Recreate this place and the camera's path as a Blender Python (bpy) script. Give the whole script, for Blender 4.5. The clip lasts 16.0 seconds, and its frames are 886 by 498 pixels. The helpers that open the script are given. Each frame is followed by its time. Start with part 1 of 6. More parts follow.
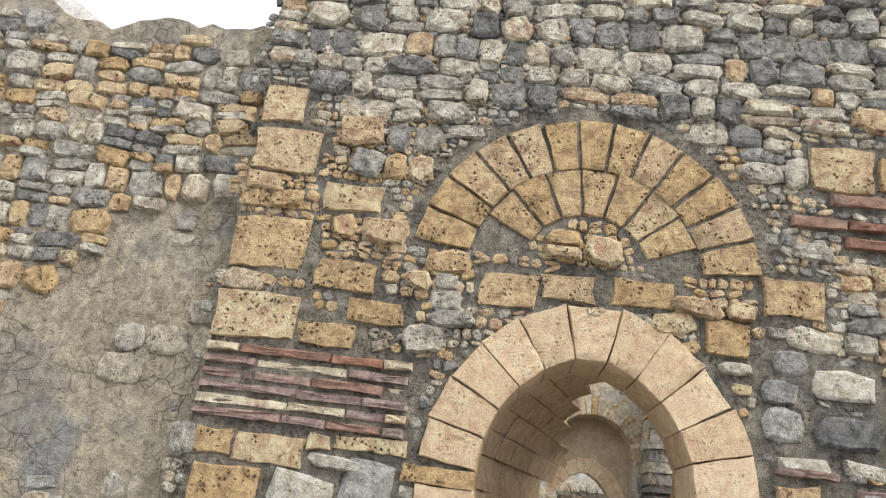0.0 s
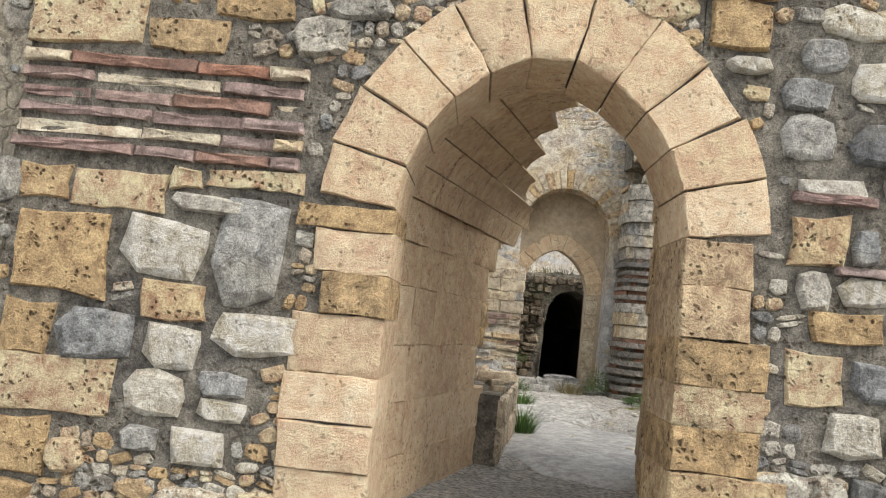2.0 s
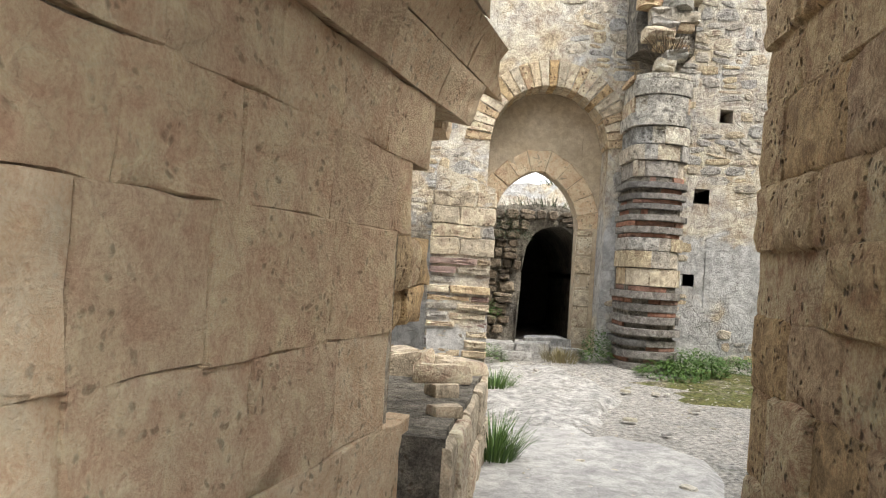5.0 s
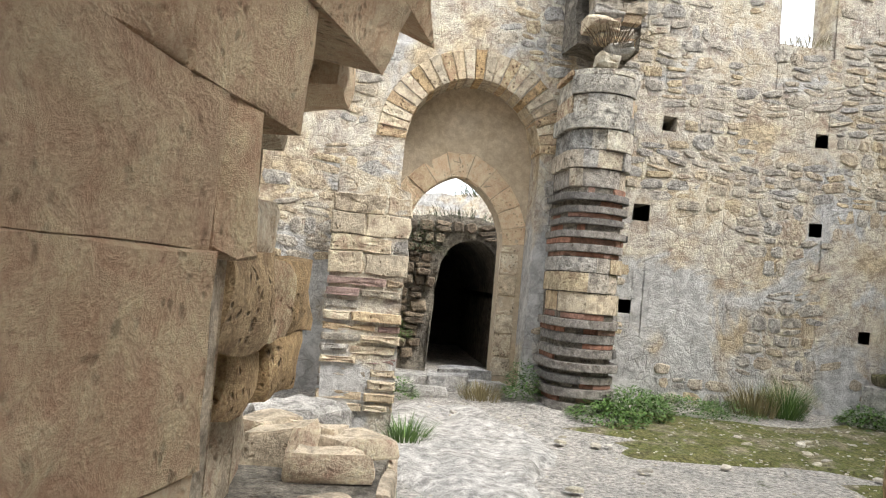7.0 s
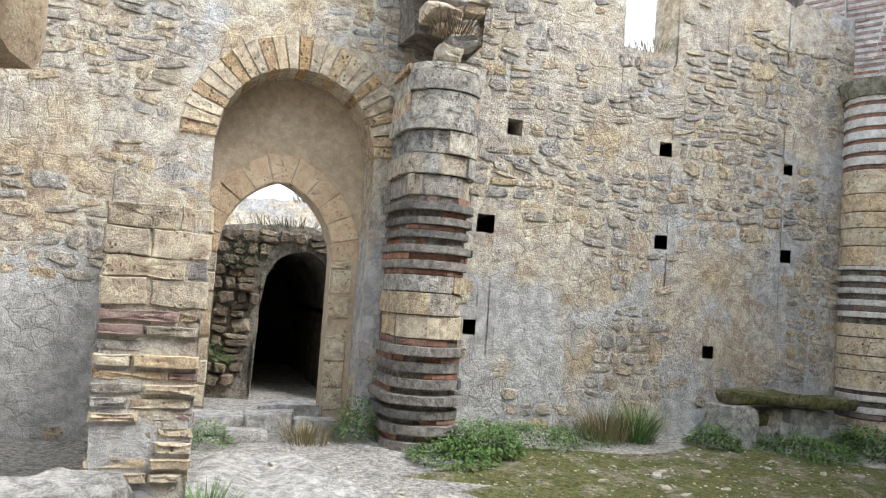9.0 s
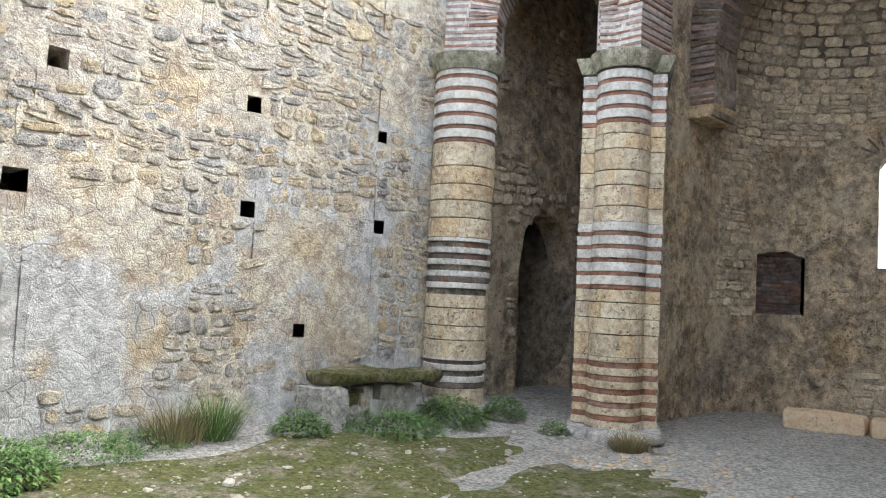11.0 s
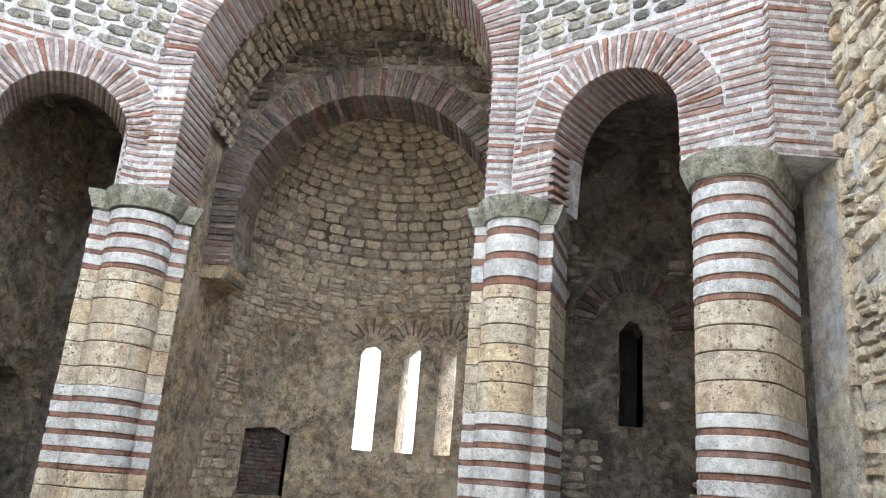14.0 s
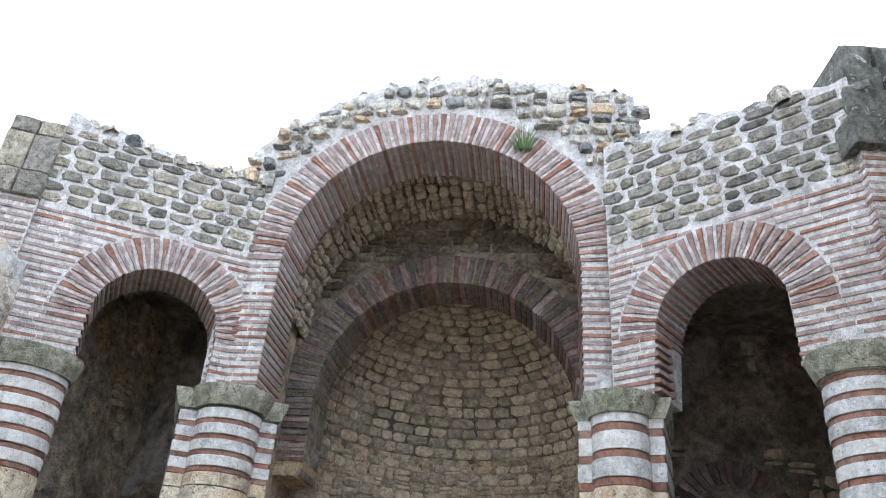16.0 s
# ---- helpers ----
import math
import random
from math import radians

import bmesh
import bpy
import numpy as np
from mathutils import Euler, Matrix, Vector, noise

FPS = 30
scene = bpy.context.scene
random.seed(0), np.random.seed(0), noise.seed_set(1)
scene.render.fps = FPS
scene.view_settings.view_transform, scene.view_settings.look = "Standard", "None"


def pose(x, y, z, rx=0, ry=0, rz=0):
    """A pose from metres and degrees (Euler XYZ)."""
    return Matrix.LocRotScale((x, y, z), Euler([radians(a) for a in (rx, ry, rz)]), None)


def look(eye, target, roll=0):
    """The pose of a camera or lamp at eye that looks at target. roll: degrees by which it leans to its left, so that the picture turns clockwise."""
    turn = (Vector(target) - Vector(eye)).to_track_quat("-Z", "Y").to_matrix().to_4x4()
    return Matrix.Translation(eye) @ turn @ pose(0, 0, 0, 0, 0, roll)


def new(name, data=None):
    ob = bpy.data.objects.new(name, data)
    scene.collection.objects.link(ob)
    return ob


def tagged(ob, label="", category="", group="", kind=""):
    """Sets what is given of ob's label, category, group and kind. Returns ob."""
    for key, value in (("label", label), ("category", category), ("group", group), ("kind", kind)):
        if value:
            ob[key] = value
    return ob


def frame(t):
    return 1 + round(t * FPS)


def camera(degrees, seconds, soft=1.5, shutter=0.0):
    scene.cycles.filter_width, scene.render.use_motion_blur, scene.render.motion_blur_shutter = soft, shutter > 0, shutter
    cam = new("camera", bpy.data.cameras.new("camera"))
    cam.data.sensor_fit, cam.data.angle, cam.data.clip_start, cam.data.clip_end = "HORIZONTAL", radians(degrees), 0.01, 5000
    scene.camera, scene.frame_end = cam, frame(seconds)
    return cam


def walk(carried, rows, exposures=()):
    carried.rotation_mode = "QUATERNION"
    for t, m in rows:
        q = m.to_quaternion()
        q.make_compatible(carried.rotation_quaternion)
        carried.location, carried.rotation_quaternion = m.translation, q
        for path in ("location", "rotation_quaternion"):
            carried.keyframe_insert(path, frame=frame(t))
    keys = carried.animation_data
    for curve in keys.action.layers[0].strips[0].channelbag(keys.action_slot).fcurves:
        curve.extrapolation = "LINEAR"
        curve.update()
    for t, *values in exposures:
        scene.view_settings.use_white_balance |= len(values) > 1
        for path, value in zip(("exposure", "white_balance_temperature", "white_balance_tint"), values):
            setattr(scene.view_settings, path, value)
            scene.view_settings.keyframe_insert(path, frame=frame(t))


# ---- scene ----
cam = camera(59.9, 16.0, soft=1.1)
PATH = [
    (0, (-0.119, 0.027, 1.39), (-0.322, 1.904, 2.05), 7.9),
    (0.5, (-0.018, 0.346, 1.397), (-0.163, 2.281, 1.883), 7.4),
    (1, (0.084, 0.709, 1.339), (-0.025, 2.673, 1.701), 7.0),
    (1.5, (0.198, 1.152, 1.27), (0.097, 3.133, 1.53), 6.6),
    (2, (0.202, 1.641, 1.214), (0.093, 3.631, 1.385), 5.9),
    (2.5, (0.272, 2.156, 1.162), (0.154, 4.15, 1.259), 4.9),
    (3, (0.324, 2.685, 1.179), (0.2, 4.68, 1.232), 3.5),
    (3.5, (0.344, 3.231, 1.19), (0.22, 5.227, 1.221), 2.6),
    (3.7, (0.361, 3.438, 1.203), (0.242, 5.434, 1.225), 2.5),
    (5.8, (0.447, 6.192, 1.321), (0.508, 8.191, 1.373), 4.8),
    (6, (0.45, 6.308, 1.336), (0.533, 8.305, 1.392), 4.9),
    (6.5, (0.461, 6.568, 1.34), (0.599, 8.562, 1.407), 5.1),
    (7, (0.466, 6.793, 1.358), (0.673, 8.781, 1.44), 5.2),
    (7.5, (0.487, 7.057, 1.332), (0.788, 9.032, 1.437), 4.8),
    (8, (0.465, 7.443, 1.445), (0.867, 9.398, 1.575), 4.6),
    (8.2, (0.466, 7.536, 1.466), (0.908, 9.482, 1.601), 4.5),
    (10.3, (1.498, 8.387, 1.617), (2.568, 10.074, 1.703), 3.6),
    (10.5, (1.553, 8.471, 1.604), (2.725, 10.089, 1.696), 3.4),
    (11, (1.661, 8.628, 1.622), (3.091, 10.022, 1.733), 2.8),
    (11.5, (1.843, 8.82, 1.62), (3.488, 9.951, 1.741), 3.1),
    (12, (1.969, 8.926, 1.637), (3.766, 9.789, 1.799), 3.4),
    (12.5, (2.159, 8.988, 1.635), (4.046, 9.614, 1.854), 4.1),
    (13, (2.251, 9.113, 1.754), (4.178, 9.546, 2.072), 4.3),
    (13.5, (2.267, 9.314, 1.854), (4.195, 9.605, 2.299), 4.4),
    (14, (2.286, 9.52, 1.897), (4.189, 9.726, 2.479), 4.6),
    (14.5, (2.356, 9.738, 1.975), (4.215, 9.901, 2.694), 4.9),
    (15, (2.273, 9.971, 2.035), (4.077, 10.119, 2.887), 5.3),
    (15.5, (2.226, 10.215, 2.066), (3.99, 10.376, 2.996), 5.2),
    (16, (2.249, 10.358, 2.094), (3.971, 10.616, 3.078), 4.5),
]
walk(cam, [(t, look(eye, target, roll)) for t, eye, target, roll in PATH],
     [(0.0, 0.8, 6650, 10), (1.5, 0.9, 6700, 10), (3.5, 1.1, 6700, 10), (6.0, 1.62, 6700, 10), (8.2, 1.48, 6300, 10), (10.5, 1.88, 6150, 10), (12.5, 2.45, 6150, 10), (14.0, 2.45, 6000, 10), (16.0, 2.02, 5750, 10)])

# ---- light ----
world = bpy.data.worlds.new("overcast_sky")
scene.world = world
world.use_nodes = True
_nt = world.node_tree
_sky = _nt.nodes.new("ShaderNodeTexSky")
_sky.sky_type, _sky.sun_disc = "NISHITA", False
SUN_EL, SUN_AZ = radians(54), radians(129)
_sky.sun_elevation, _sky.sun_rotation = SUN_EL, SUN_AZ
_sky.air_density, _sky.dust_density, _sky.ozone_density = 1.0, 6.0, 0.6
_hsv = _nt.nodes.new("ShaderNodeHueSaturation")
_hsv.inputs["Saturation"].default_value = 0.32
_nt.links.new(_sky.outputs[0], _hsv.inputs["Color"])
_cloud = _nt.nodes.new("ShaderNodeMix")
_cloud.data_type = "RGBA"
_cloud.inputs[0].default_value = 0.7
_cloud.inputs[7].default_value = (6.0, 6.4, 6.9, 1)
_nt.links.new(_hsv.outputs[0], _cloud.inputs[6])
_nt.links.new(_cloud.outputs[2], _nt.nodes["Background"].inputs["Color"])
_nt.nodes["Background"].inputs["Strength"].default_value = 0.15
sun = new("sun", bpy.data.lights.new("sun", "SUN"))
sun.data.energy, sun.data.angle, sun.data.color = 1.3, radians(26), (1.0, 0.95, 0.88)
sun.matrix_world = look((math.sin(SUN_AZ) * math.cos(SUN_EL), math.cos(SUN_AZ) * math.cos(SUN_EL), math.sin(SUN_EL)), (0, 0, 0))

# ---- materials ----
def node(nt, kind, **sets):
    n = nt.nodes.new(kind)
    for k, v in sets.items():
        n.inputs[k.replace("_", " ")].default_value = v
    return n


def ramp(nt, fac, stops, smooth=False):
    r = nt.nodes.new("ShaderNodeValToRGB")
    els = r.color_ramp.elements
    while len(els) < len(stops):
        els.new(0.5)
    for e, (p, c) in zip(els, stops):
        e.position, e.color = p, (*c, 1)
    r.color_ramp.interpolation = "EASE" if smooth else "LINEAR"
    nt.links.new(fac, r.inputs[0])
    return r.outputs[0]


def mix(nt, fac, a, b, blend="MIX"):
    m = nt.nodes.new("ShaderNodeMix")
    m.data_type, m.blend_type = "RGBA", blend
    for sock, v in ((m.inputs[0], fac), (m.inputs[6], a), (m.inputs[7], b)):
        if isinstance(v, (int, float)):
            sock.default_value = v
        elif isinstance(v, tuple):
            sock.default_value = (*v, 1)
        else:
            nt.links.new(v, sock)
    return m.outputs[2]


def mathn(nt, op, a, b=0.0):
    m = nt.nodes.new("ShaderNodeMath")
    m.operation = op
    for sock, v in zip(m.inputs, (a, b)):
        if isinstance(v, (int, float)):
            sock.default_value = v
        else:
            nt.links.new(v, sock)
    return m.outputs[0]


def noisen(nt, vec, scale, detail=6.0, rough=0.6, distort=0.0):
    n = nt.nodes.new("ShaderNodeTexNoise")
    n.inputs["Scale"].default_value, n.inputs["Detail"].default_value = scale, detail
    n.inputs["Roughness"].default_value, n.inputs["Distortion"].default_value = rough, distort
    nt.links.new(vec, n.inputs["Vector"])
    return n.outputs["Fac"]


def voron(nt, vec, scale, feature="F1"):
    n = nt.nodes.new("ShaderNodeTexVoronoi")
    n.feature = feature
    n.inputs["Scale"].default_value = scale
    nt.links.new(vec, n.inputs["Vector"])
    return n.outputs["Distance"]


def noise_warp(nt, vec, scale, amount):
    n = nt.nodes.new("ShaderNodeTexNoise")
    n.inputs["Scale"].default_value, n.inputs["Detail"].default_value = scale, 4.0
    nt.links.new(vec, n.inputs["Vector"])
    m = nt.nodes.new("ShaderNodeVectorMath")
    m.operation, m.inputs[1].default_value = "MULTIPLY", (amount,) * 3
    nt.links.new(n.outputs["Color"], m.inputs[0])
    a = nt.nodes.new("ShaderNodeVectorMath")
    nt.links.new(vec, a.inputs[0])
    nt.links.new(m.outputs[0], a.inputs[1])
    return a.outputs[0]


def masonry(name, tones, vary="none", grain=0.35, pits=0.0, stain=0.4, stain_tone=(0.12, 0.11, 0.1), bump=0.6, rough=0.92, scale=1.0, moss=0.0, patches=None, cracks=0.2, coat=0.0):
    """A dry, rough mineral surface: tones picked per piece, then grain, pits, stains and moss."""
    mat = bpy.data.materials.new(name)
    mat.use_nodes = True
    nt = mat.node_tree
    bsdf = nt.nodes["Principled BSDF"]
    geo = nt.nodes.new("ShaderNodeNewGeometry")
    pos = geo.outputs["Position"]
    if vary == "object":
        seed = nt.nodes.new("ShaderNodeObjectInfo").outputs["Random"]
    elif vary == "island":
        seed = geo.outputs["Random Per Island"]
    else:
        seed = noisen(nt, pos, 1.3 * scale, 3.0, 0.6)
        seed = ramp(nt, seed, [(0.32, (0, 0, 0)), (0.68, (1, 1, 1))])
    k = len(tones)
    stops = [((i + 0.5) / k, c) for i, c in enumerate(tones)]
    col = ramp(nt, seed, stops)
    mid = noisen(nt, pos, 11.0 * scale, 10.0, 0.72, 0.4)
    fine = noisen(nt, pos, 85.0 * scale, 6.0, 0.75)
    col = mix(nt, grain, col, ramp(nt, mid, [(0.38, (0.05, 0.045, 0.04)), (0.62, (0.92, 0.91, 0.88))]), "OVERLAY")
    col = mix(nt, grain * 0.7, col, ramp(nt, fine, [(0.4, (0.12, 0.12, 0.12)), (0.6, (0.88, 0.88, 0.88))]), "OVERLAY")
    if patches:
        pn = noisen(nt, pos, patches[0], 5.0, 0.6, 0.6)
        if coat:
            height_of = nt.nodes.new("ShaderNodeSeparateXYZ")
            nt.links.new(pos, height_of.inputs[0])
            pn = mathn(nt, "ADD", mathn(nt, "SUBTRACT", pn, 0.07), mathn(nt, "MULTIPLY", ramp(nt, mathn(nt, "DIVIDE", height_of.outputs[2], coat * 2), [(0.44, (1, 1, 1)), (0.56, (0, 0, 0))]), 0.13))
        col = mix(nt, ramp(nt, pn, [(patches[1], (0, 0, 0)), (patches[1] + 0.06, (1, 1, 1))]), col, mix(nt, ramp(nt, mid, [(0.4, (0, 0, 0)), (0.6, (1, 1, 1))]), tuple(0.72 * c for c in patches[2]), tuple(min(0.9, 1.22 * c) for c in patches[2])))
    st = noisen(nt, pos, 2.1 * scale, 7.0, 0.72, 0.5)
    col = mix(nt, mathn(nt, "MULTIPLY", ramp(nt, st, [(0.52, (0, 0, 0)), (0.72, (1, 1, 1))]), stain), col, stain_tone)
    height = mathn(nt, "ADD", mathn(nt, "MULTIPLY", mid, 0.7), mathn(nt, "MULTIPLY", fine, 0.3))
    crack = voron(nt, noise_warp(nt, pos, 5.0, 0.12), 7.0 * scale, "DISTANCE_TO_EDGE")
    seam = mathn(nt, "MULTIPLY", ramp(nt, crack, [(0.0, (1, 1, 1)), (0.05, (0, 0, 0))]), ramp(nt, st, [(0.42, (0, 0, 0)), (0.6, (1, 1, 1))]))
    col = mix(nt, mathn(nt, "MULTIPLY", seam, cracks), col, (0.1, 0.085, 0.065))
    height = mathn(nt, "SUBTRACT", height, mathn(nt, "MULTIPLY", seam, 0.45 * cracks))
    if pits:
        pv = voron(nt, noise_warp(nt, pos, 14.0, 0.07), 24.0 * scale)
        gate = noisen(nt, pos, 5.0 * scale, 3.0, 0.6)
        hole = mathn(nt, "MULTIPLY", ramp(nt, pv, [(0.16, (1, 1, 1)), (0.34, (0, 0, 0))]), ramp(nt, gate, [(0.46, (0, 0, 0)), (0.56, (1, 1, 1))]))
        col = mix(nt, mathn(nt, "MULTIPLY", hole, min(0.85, 0.35 + pits)), col, (0.07, 0.045, 0.022))
        height = mathn(nt, "SUBTRACT", height, mathn(nt, "MULTIPLY", hole, pits))
    if moss:
        mo = noisen(nt, pos, 3.0, 6.0, 0.7, 0.4)
        col = mix(nt, ramp(nt, mo, [(1 - moss, (0, 0, 0)), (1.12 - moss, (1, 1, 1))]), col, (0.07, 0.085, 0.03))
    nt.links.new(col, bsdf.inputs["Base Color"])
    b = node(nt, "ShaderNodeBump", Strength=min(1.0, bump * 1.25), Distance=0.07)
    nt.links.new(height, b.inputs["Height"])
    nt.links.new(b.outputs[0], bsdf.inputs["Normal"])
    bsdf.inputs["Roughness"].default_value = rough
    bsdf.inputs["Specular IOR Level"].default_value = 0.25
    return mat


OCHRE = [(0.53, 0.375, 0.205), (0.60, 0.45, 0.275), (0.47, 0.33, 0.18), (0.64, 0.51, 0.335), (0.55, 0.41, 0.265)]
GREY = [(0.30, 0.30, 0.29), (0.20, 0.20, 0.20), (0.42, 0.40, 0.36), (0.14, 0.145, 0.15), (0.34, 0.33, 0.30), (0.5, 0.46, 0.4)]
PALE = [(0.56, 0.53, 0.46), (0.48, 0.45, 0.39), (0.62, 0.57, 0.47), (0.36, 0.35, 0.33)]
MIXED = [GREY[0], OCHRE[1], PALE[0], GREY[1], PALE[1], OCHRE[3], GREY[2], PALE[2], OCHRE[4], GREY[4]]
ROUGHLY = [OCHRE[1], PALE[1], OCHRE[3], GREY[2], PALE[0], OCHRE[4], GREY[0], PALE[2]]
M = {}
for vary, tag in (("object", ""), ("island", "_isl")):
    M["rubble" + tag] = masonry("rubble_stone" + tag, MIXED, vary, 0.6, 0.35, 0.35, bump=0.9)
    M["greyrub" + tag] = masonry("grey_rubble" + tag, GREY + PALE + PALE[:3] + [OCHRE[4]], vary, 0.6, 0.3, 0.4, bump=0.9)
    M["palest" + tag] = masonry("pale_limestone" + tag, [(0.58, 0.54, 0.46), (0.64, 0.60, 0.52), (0.52, 0.49, 0.43)], vary, 0.5, 0.15, 0.5, (0.3, 0.27, 0.22), bump=0.9)
    M["greyst" + tag] = masonry("grey_limestone" + tag, [(0.36, 0.36, 0.35), (0.24, 0.25, 0.26), (0.42, 0.41, 0.38), (0.17, 0.175, 0.18)], vary, 0.55, 0.1, 0.4, (0.45, 0.4, 0.3), bump=0.9)
    M["wallrub" + tag] = masonry("wall_rubble" + tag, ROUGHLY, vary, 0.45, 0.15, 0.3, bump=0.7)
    M["northst" + tag] = masonry("north_wall_stone" + tag, [(0.52, 0.44, 0.33), (0.48, 0.44, 0.38), (0.42, 0.41, 0.39), (0.56, 0.49, 0.38), (0.36, 0.35, 0.34), (0.54, 0.45, 0.31)], vary, 0.5, 0.2, 0.4, (0.26, 0.23, 0.2), bump=0.9)
    M["greyband" + tag] = masonry("dark_mortar_band" + tag, [(0.16, 0.155, 0.15), (0.22, 0.21, 0.2), (0.28, 0.26, 0.24)], vary, 0.5, 0.1, 0.4, (0.35, 0.33, 0.3), bump=0.8)
    M["tufa" + tag] = masonry("tufa_block" + tag, OCHRE, vary, 0.45, 0.9, 0.3, (0.17, 0.13, 0.08), bump=0.95)
    M["ashlar" + tag] = masonry("ashlar_block" + tag, [(0.66, 0.50, 0.33), (0.71, 0.55, 0.37), (0.62, 0.47, 0.315), (0.74, 0.58, 0.40)], vary, 0.26, 0.12, 0.3, (0.4, 0.29, 0.18), bump=0.7, cracks=0.1)
    M["drum" + tag] = masonry("column_stone" + tag, [(0.58, 0.49, 0.36), (0.52, 0.45, 0.34), (0.63, 0.55, 0.42), (0.46, 0.40, 0.31), (0.56, 0.44, 0.29)], vary, 0.4, 0.35, 0.3, bump=0.55)
    M["brick" + tag] = masonry("red_brick" + tag, [(0.26, 0.13, 0.09), (0.31, 0.165, 0.115), (0.22, 0.12, 0.09), (0.29, 0.18, 0.14)], vary, 0.4, 0.0, 0.35, (0.3, 0.27, 0.25), bump=0.5)
    M["pale_brick" + tag] = masonry("weathered_brick" + tag, [(0.30, 0.22, 0.20), (0.36, 0.29, 0.27), (0.26, 0.18, 0.16), (0.33, 0.24, 0.21)], vary, 0.4, 0.0, 0.35, (0.2, 0.19, 0.19), bump=0.5)
    M["whitec" + tag] = masonry("lime_mortar_course" + tag, [(0.58, 0.57, 0.55), (0.5, 0.49, 0.47), (0.63, 0.61, 0.57)], vary, 0.35, 0.1, 0.3, (0.25, 0.24, 0.22), bump=0.5)
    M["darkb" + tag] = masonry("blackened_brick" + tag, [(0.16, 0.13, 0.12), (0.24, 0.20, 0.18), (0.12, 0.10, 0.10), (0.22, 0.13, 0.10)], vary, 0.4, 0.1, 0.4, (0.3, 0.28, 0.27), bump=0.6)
    # dark brown stone for the apse arch wall and the tunnel mouth
    M["darkstone" + tag] = masonry("dark_vault_stone" + tag, [(0.2, 0.16, 0.12), (0.27, 0.22, 0.165), (0.14, 0.115, 0.09), (0.32, 0.265, 0.2)], vary, 0.55, 0.25, 0.5, (0.07, 0.06, 0.05), bump=0.8)
    M["domestone" + tag] = masonry("vault_stone" + tag, [(0.58, 0.49, 0.37), (0.66, 0.57, 0.44), (0.48, 0.41, 0.31), (0.42, 0.36, 0.28)], vary, 0.45, 0.2, 0.25, (0.2, 0.17, 0.13), bump=0.5)
M["limewall"] = masonry("pale_lime_mortar", [(0.52, 0.50, 0.48), (0.58, 0.56, 0.54), (0.47, 0.45, 0.43)], "none", 0.4, 0.1, 0.3, (0.2, 0.18, 0.17), bump=0.6)
M["mortar"] = masonry("grey_mortar", [(0.15, 0.14, 0.125), (0.25, 0.23, 0.195), (0.18, 0.165, 0.14)], "none", 0.6, 0.3, 0.5, (0.1, 0.09, 0.08), bump=1.0)
M["plaster"] = masonry("old_plaster", [(0.52, 0.43, 0.30), (0.58, 0.52, 0.42), (0.54, 0.50, 0.44), (0.64, 0.57, 0.45)], "none", 0.45, 0.0, 0.45, (0.3, 0.25, 0.19), bump=1.0, scale=0.8, patches=(0.8, 0.5, (0.55, 0.545, 0.53)), cracks=0.35, coat=1.75)
M["renderl"] = masonry("facade_plaster", [(0.38, 0.33, 0.255), (0.44, 0.385, 0.30), (0.31, 0.285, 0.25)], "none", 0.4, 0.1, 0.35, (0.24, 0.22, 0.19), bump=0.8, patches=(0.8, 0.58, (0.3, 0.3, 0.29)), cracks=0.6)
M["apse"] = masonry("apse_plaster", [(0.48, 0.37, 0.24), (0.38, 0.32, 0.25), (0.54, 0.44, 0.31), (0.34, 0.29, 0.23)], "none", 0.6, 0.25, 0.9, (0.13, 0.105, 0.08), bump=1.0, patches=(0.9, 0.53, (0.56, 0.47, 0.35)), scale=0.6)
# dark mottled plaster for vaults, chapels, apse arch and yard wall
M["darkplaster"] = masonry("dark_plaster", [(0.22, 0.18, 0.14), (0.34, 0.29, 0.23), (0.15, 0.13, 0.11)], "none", 0.55, 0.15, 0.75, (0.05, 0.045, 0.04), bump=1.0, patches=(1.0, 0.56, (0.42, 0.38, 0.33)), scale=0.7)
M["tymp"] = masonry("smooth_render", [(0.42, 0.34, 0.24), (0.46, 0.38, 0.28)], "none", 0.2, 0.0, 0.3, (0.3, 0.24, 0.17), bump=0.25)
M["ground"] = masonry("grey_gravel_ground", [(0.43, 0.415, 0.39), (0.5, 0.48, 0.45), (0.38, 0.37, 0.35)], "none", 0.6, 0.2, 0.3, (0.2, 0.195, 0.17), bump=0.8, scale=2.0, moss=0.39)
M["mossy"] = masonry("mossy_earth", [(0.17, 0.165, 0.065), (0.13, 0.145, 0.045), (0.26, 0.235, 0.16)], "none", 0.6, 0.0, 0.4, (0.16, 0.15, 0.12), bump=0.8, scale=2.0)
M["slab"] = masonry("cement_slab", [(0.34, 0.335, 0.325), (0.38, 0.375, 0.36), (0.29, 0.285, 0.28)], "none", 0.3, 0.0, 0.4, (0.24, 0.23, 0.22), bump=0.25)
M["rock"] = masonry("pale_bedrock", [(0.45, 0.445, 0.43), (0.53, 0.52, 0.5), (0.36, 0.35, 0.33)], "none", 0.5, 0.1, 0.4, (0.2, 0.2, 0.18), bump=0.9)
M["cap"] = masonry("mossy_capital_stone", [(0.36, 0.35, 0.28), (0.27, 0.27, 0.2), (0.42, 0.4, 0.33)], "none", 0.5, 0.2, 0.4, (0.08, 0.08, 0.07), bump=0.6, moss=0.42)
# near-black colour standing in for deep shade in openings
M["dark"] = masonry("painted_dark", [(0.03, 0.028, 0.025), (0.045, 0.04, 0.036)], "none", 0.5, 0.0, 0.3, (0.02, 0.02, 0.02), bump=0.6)
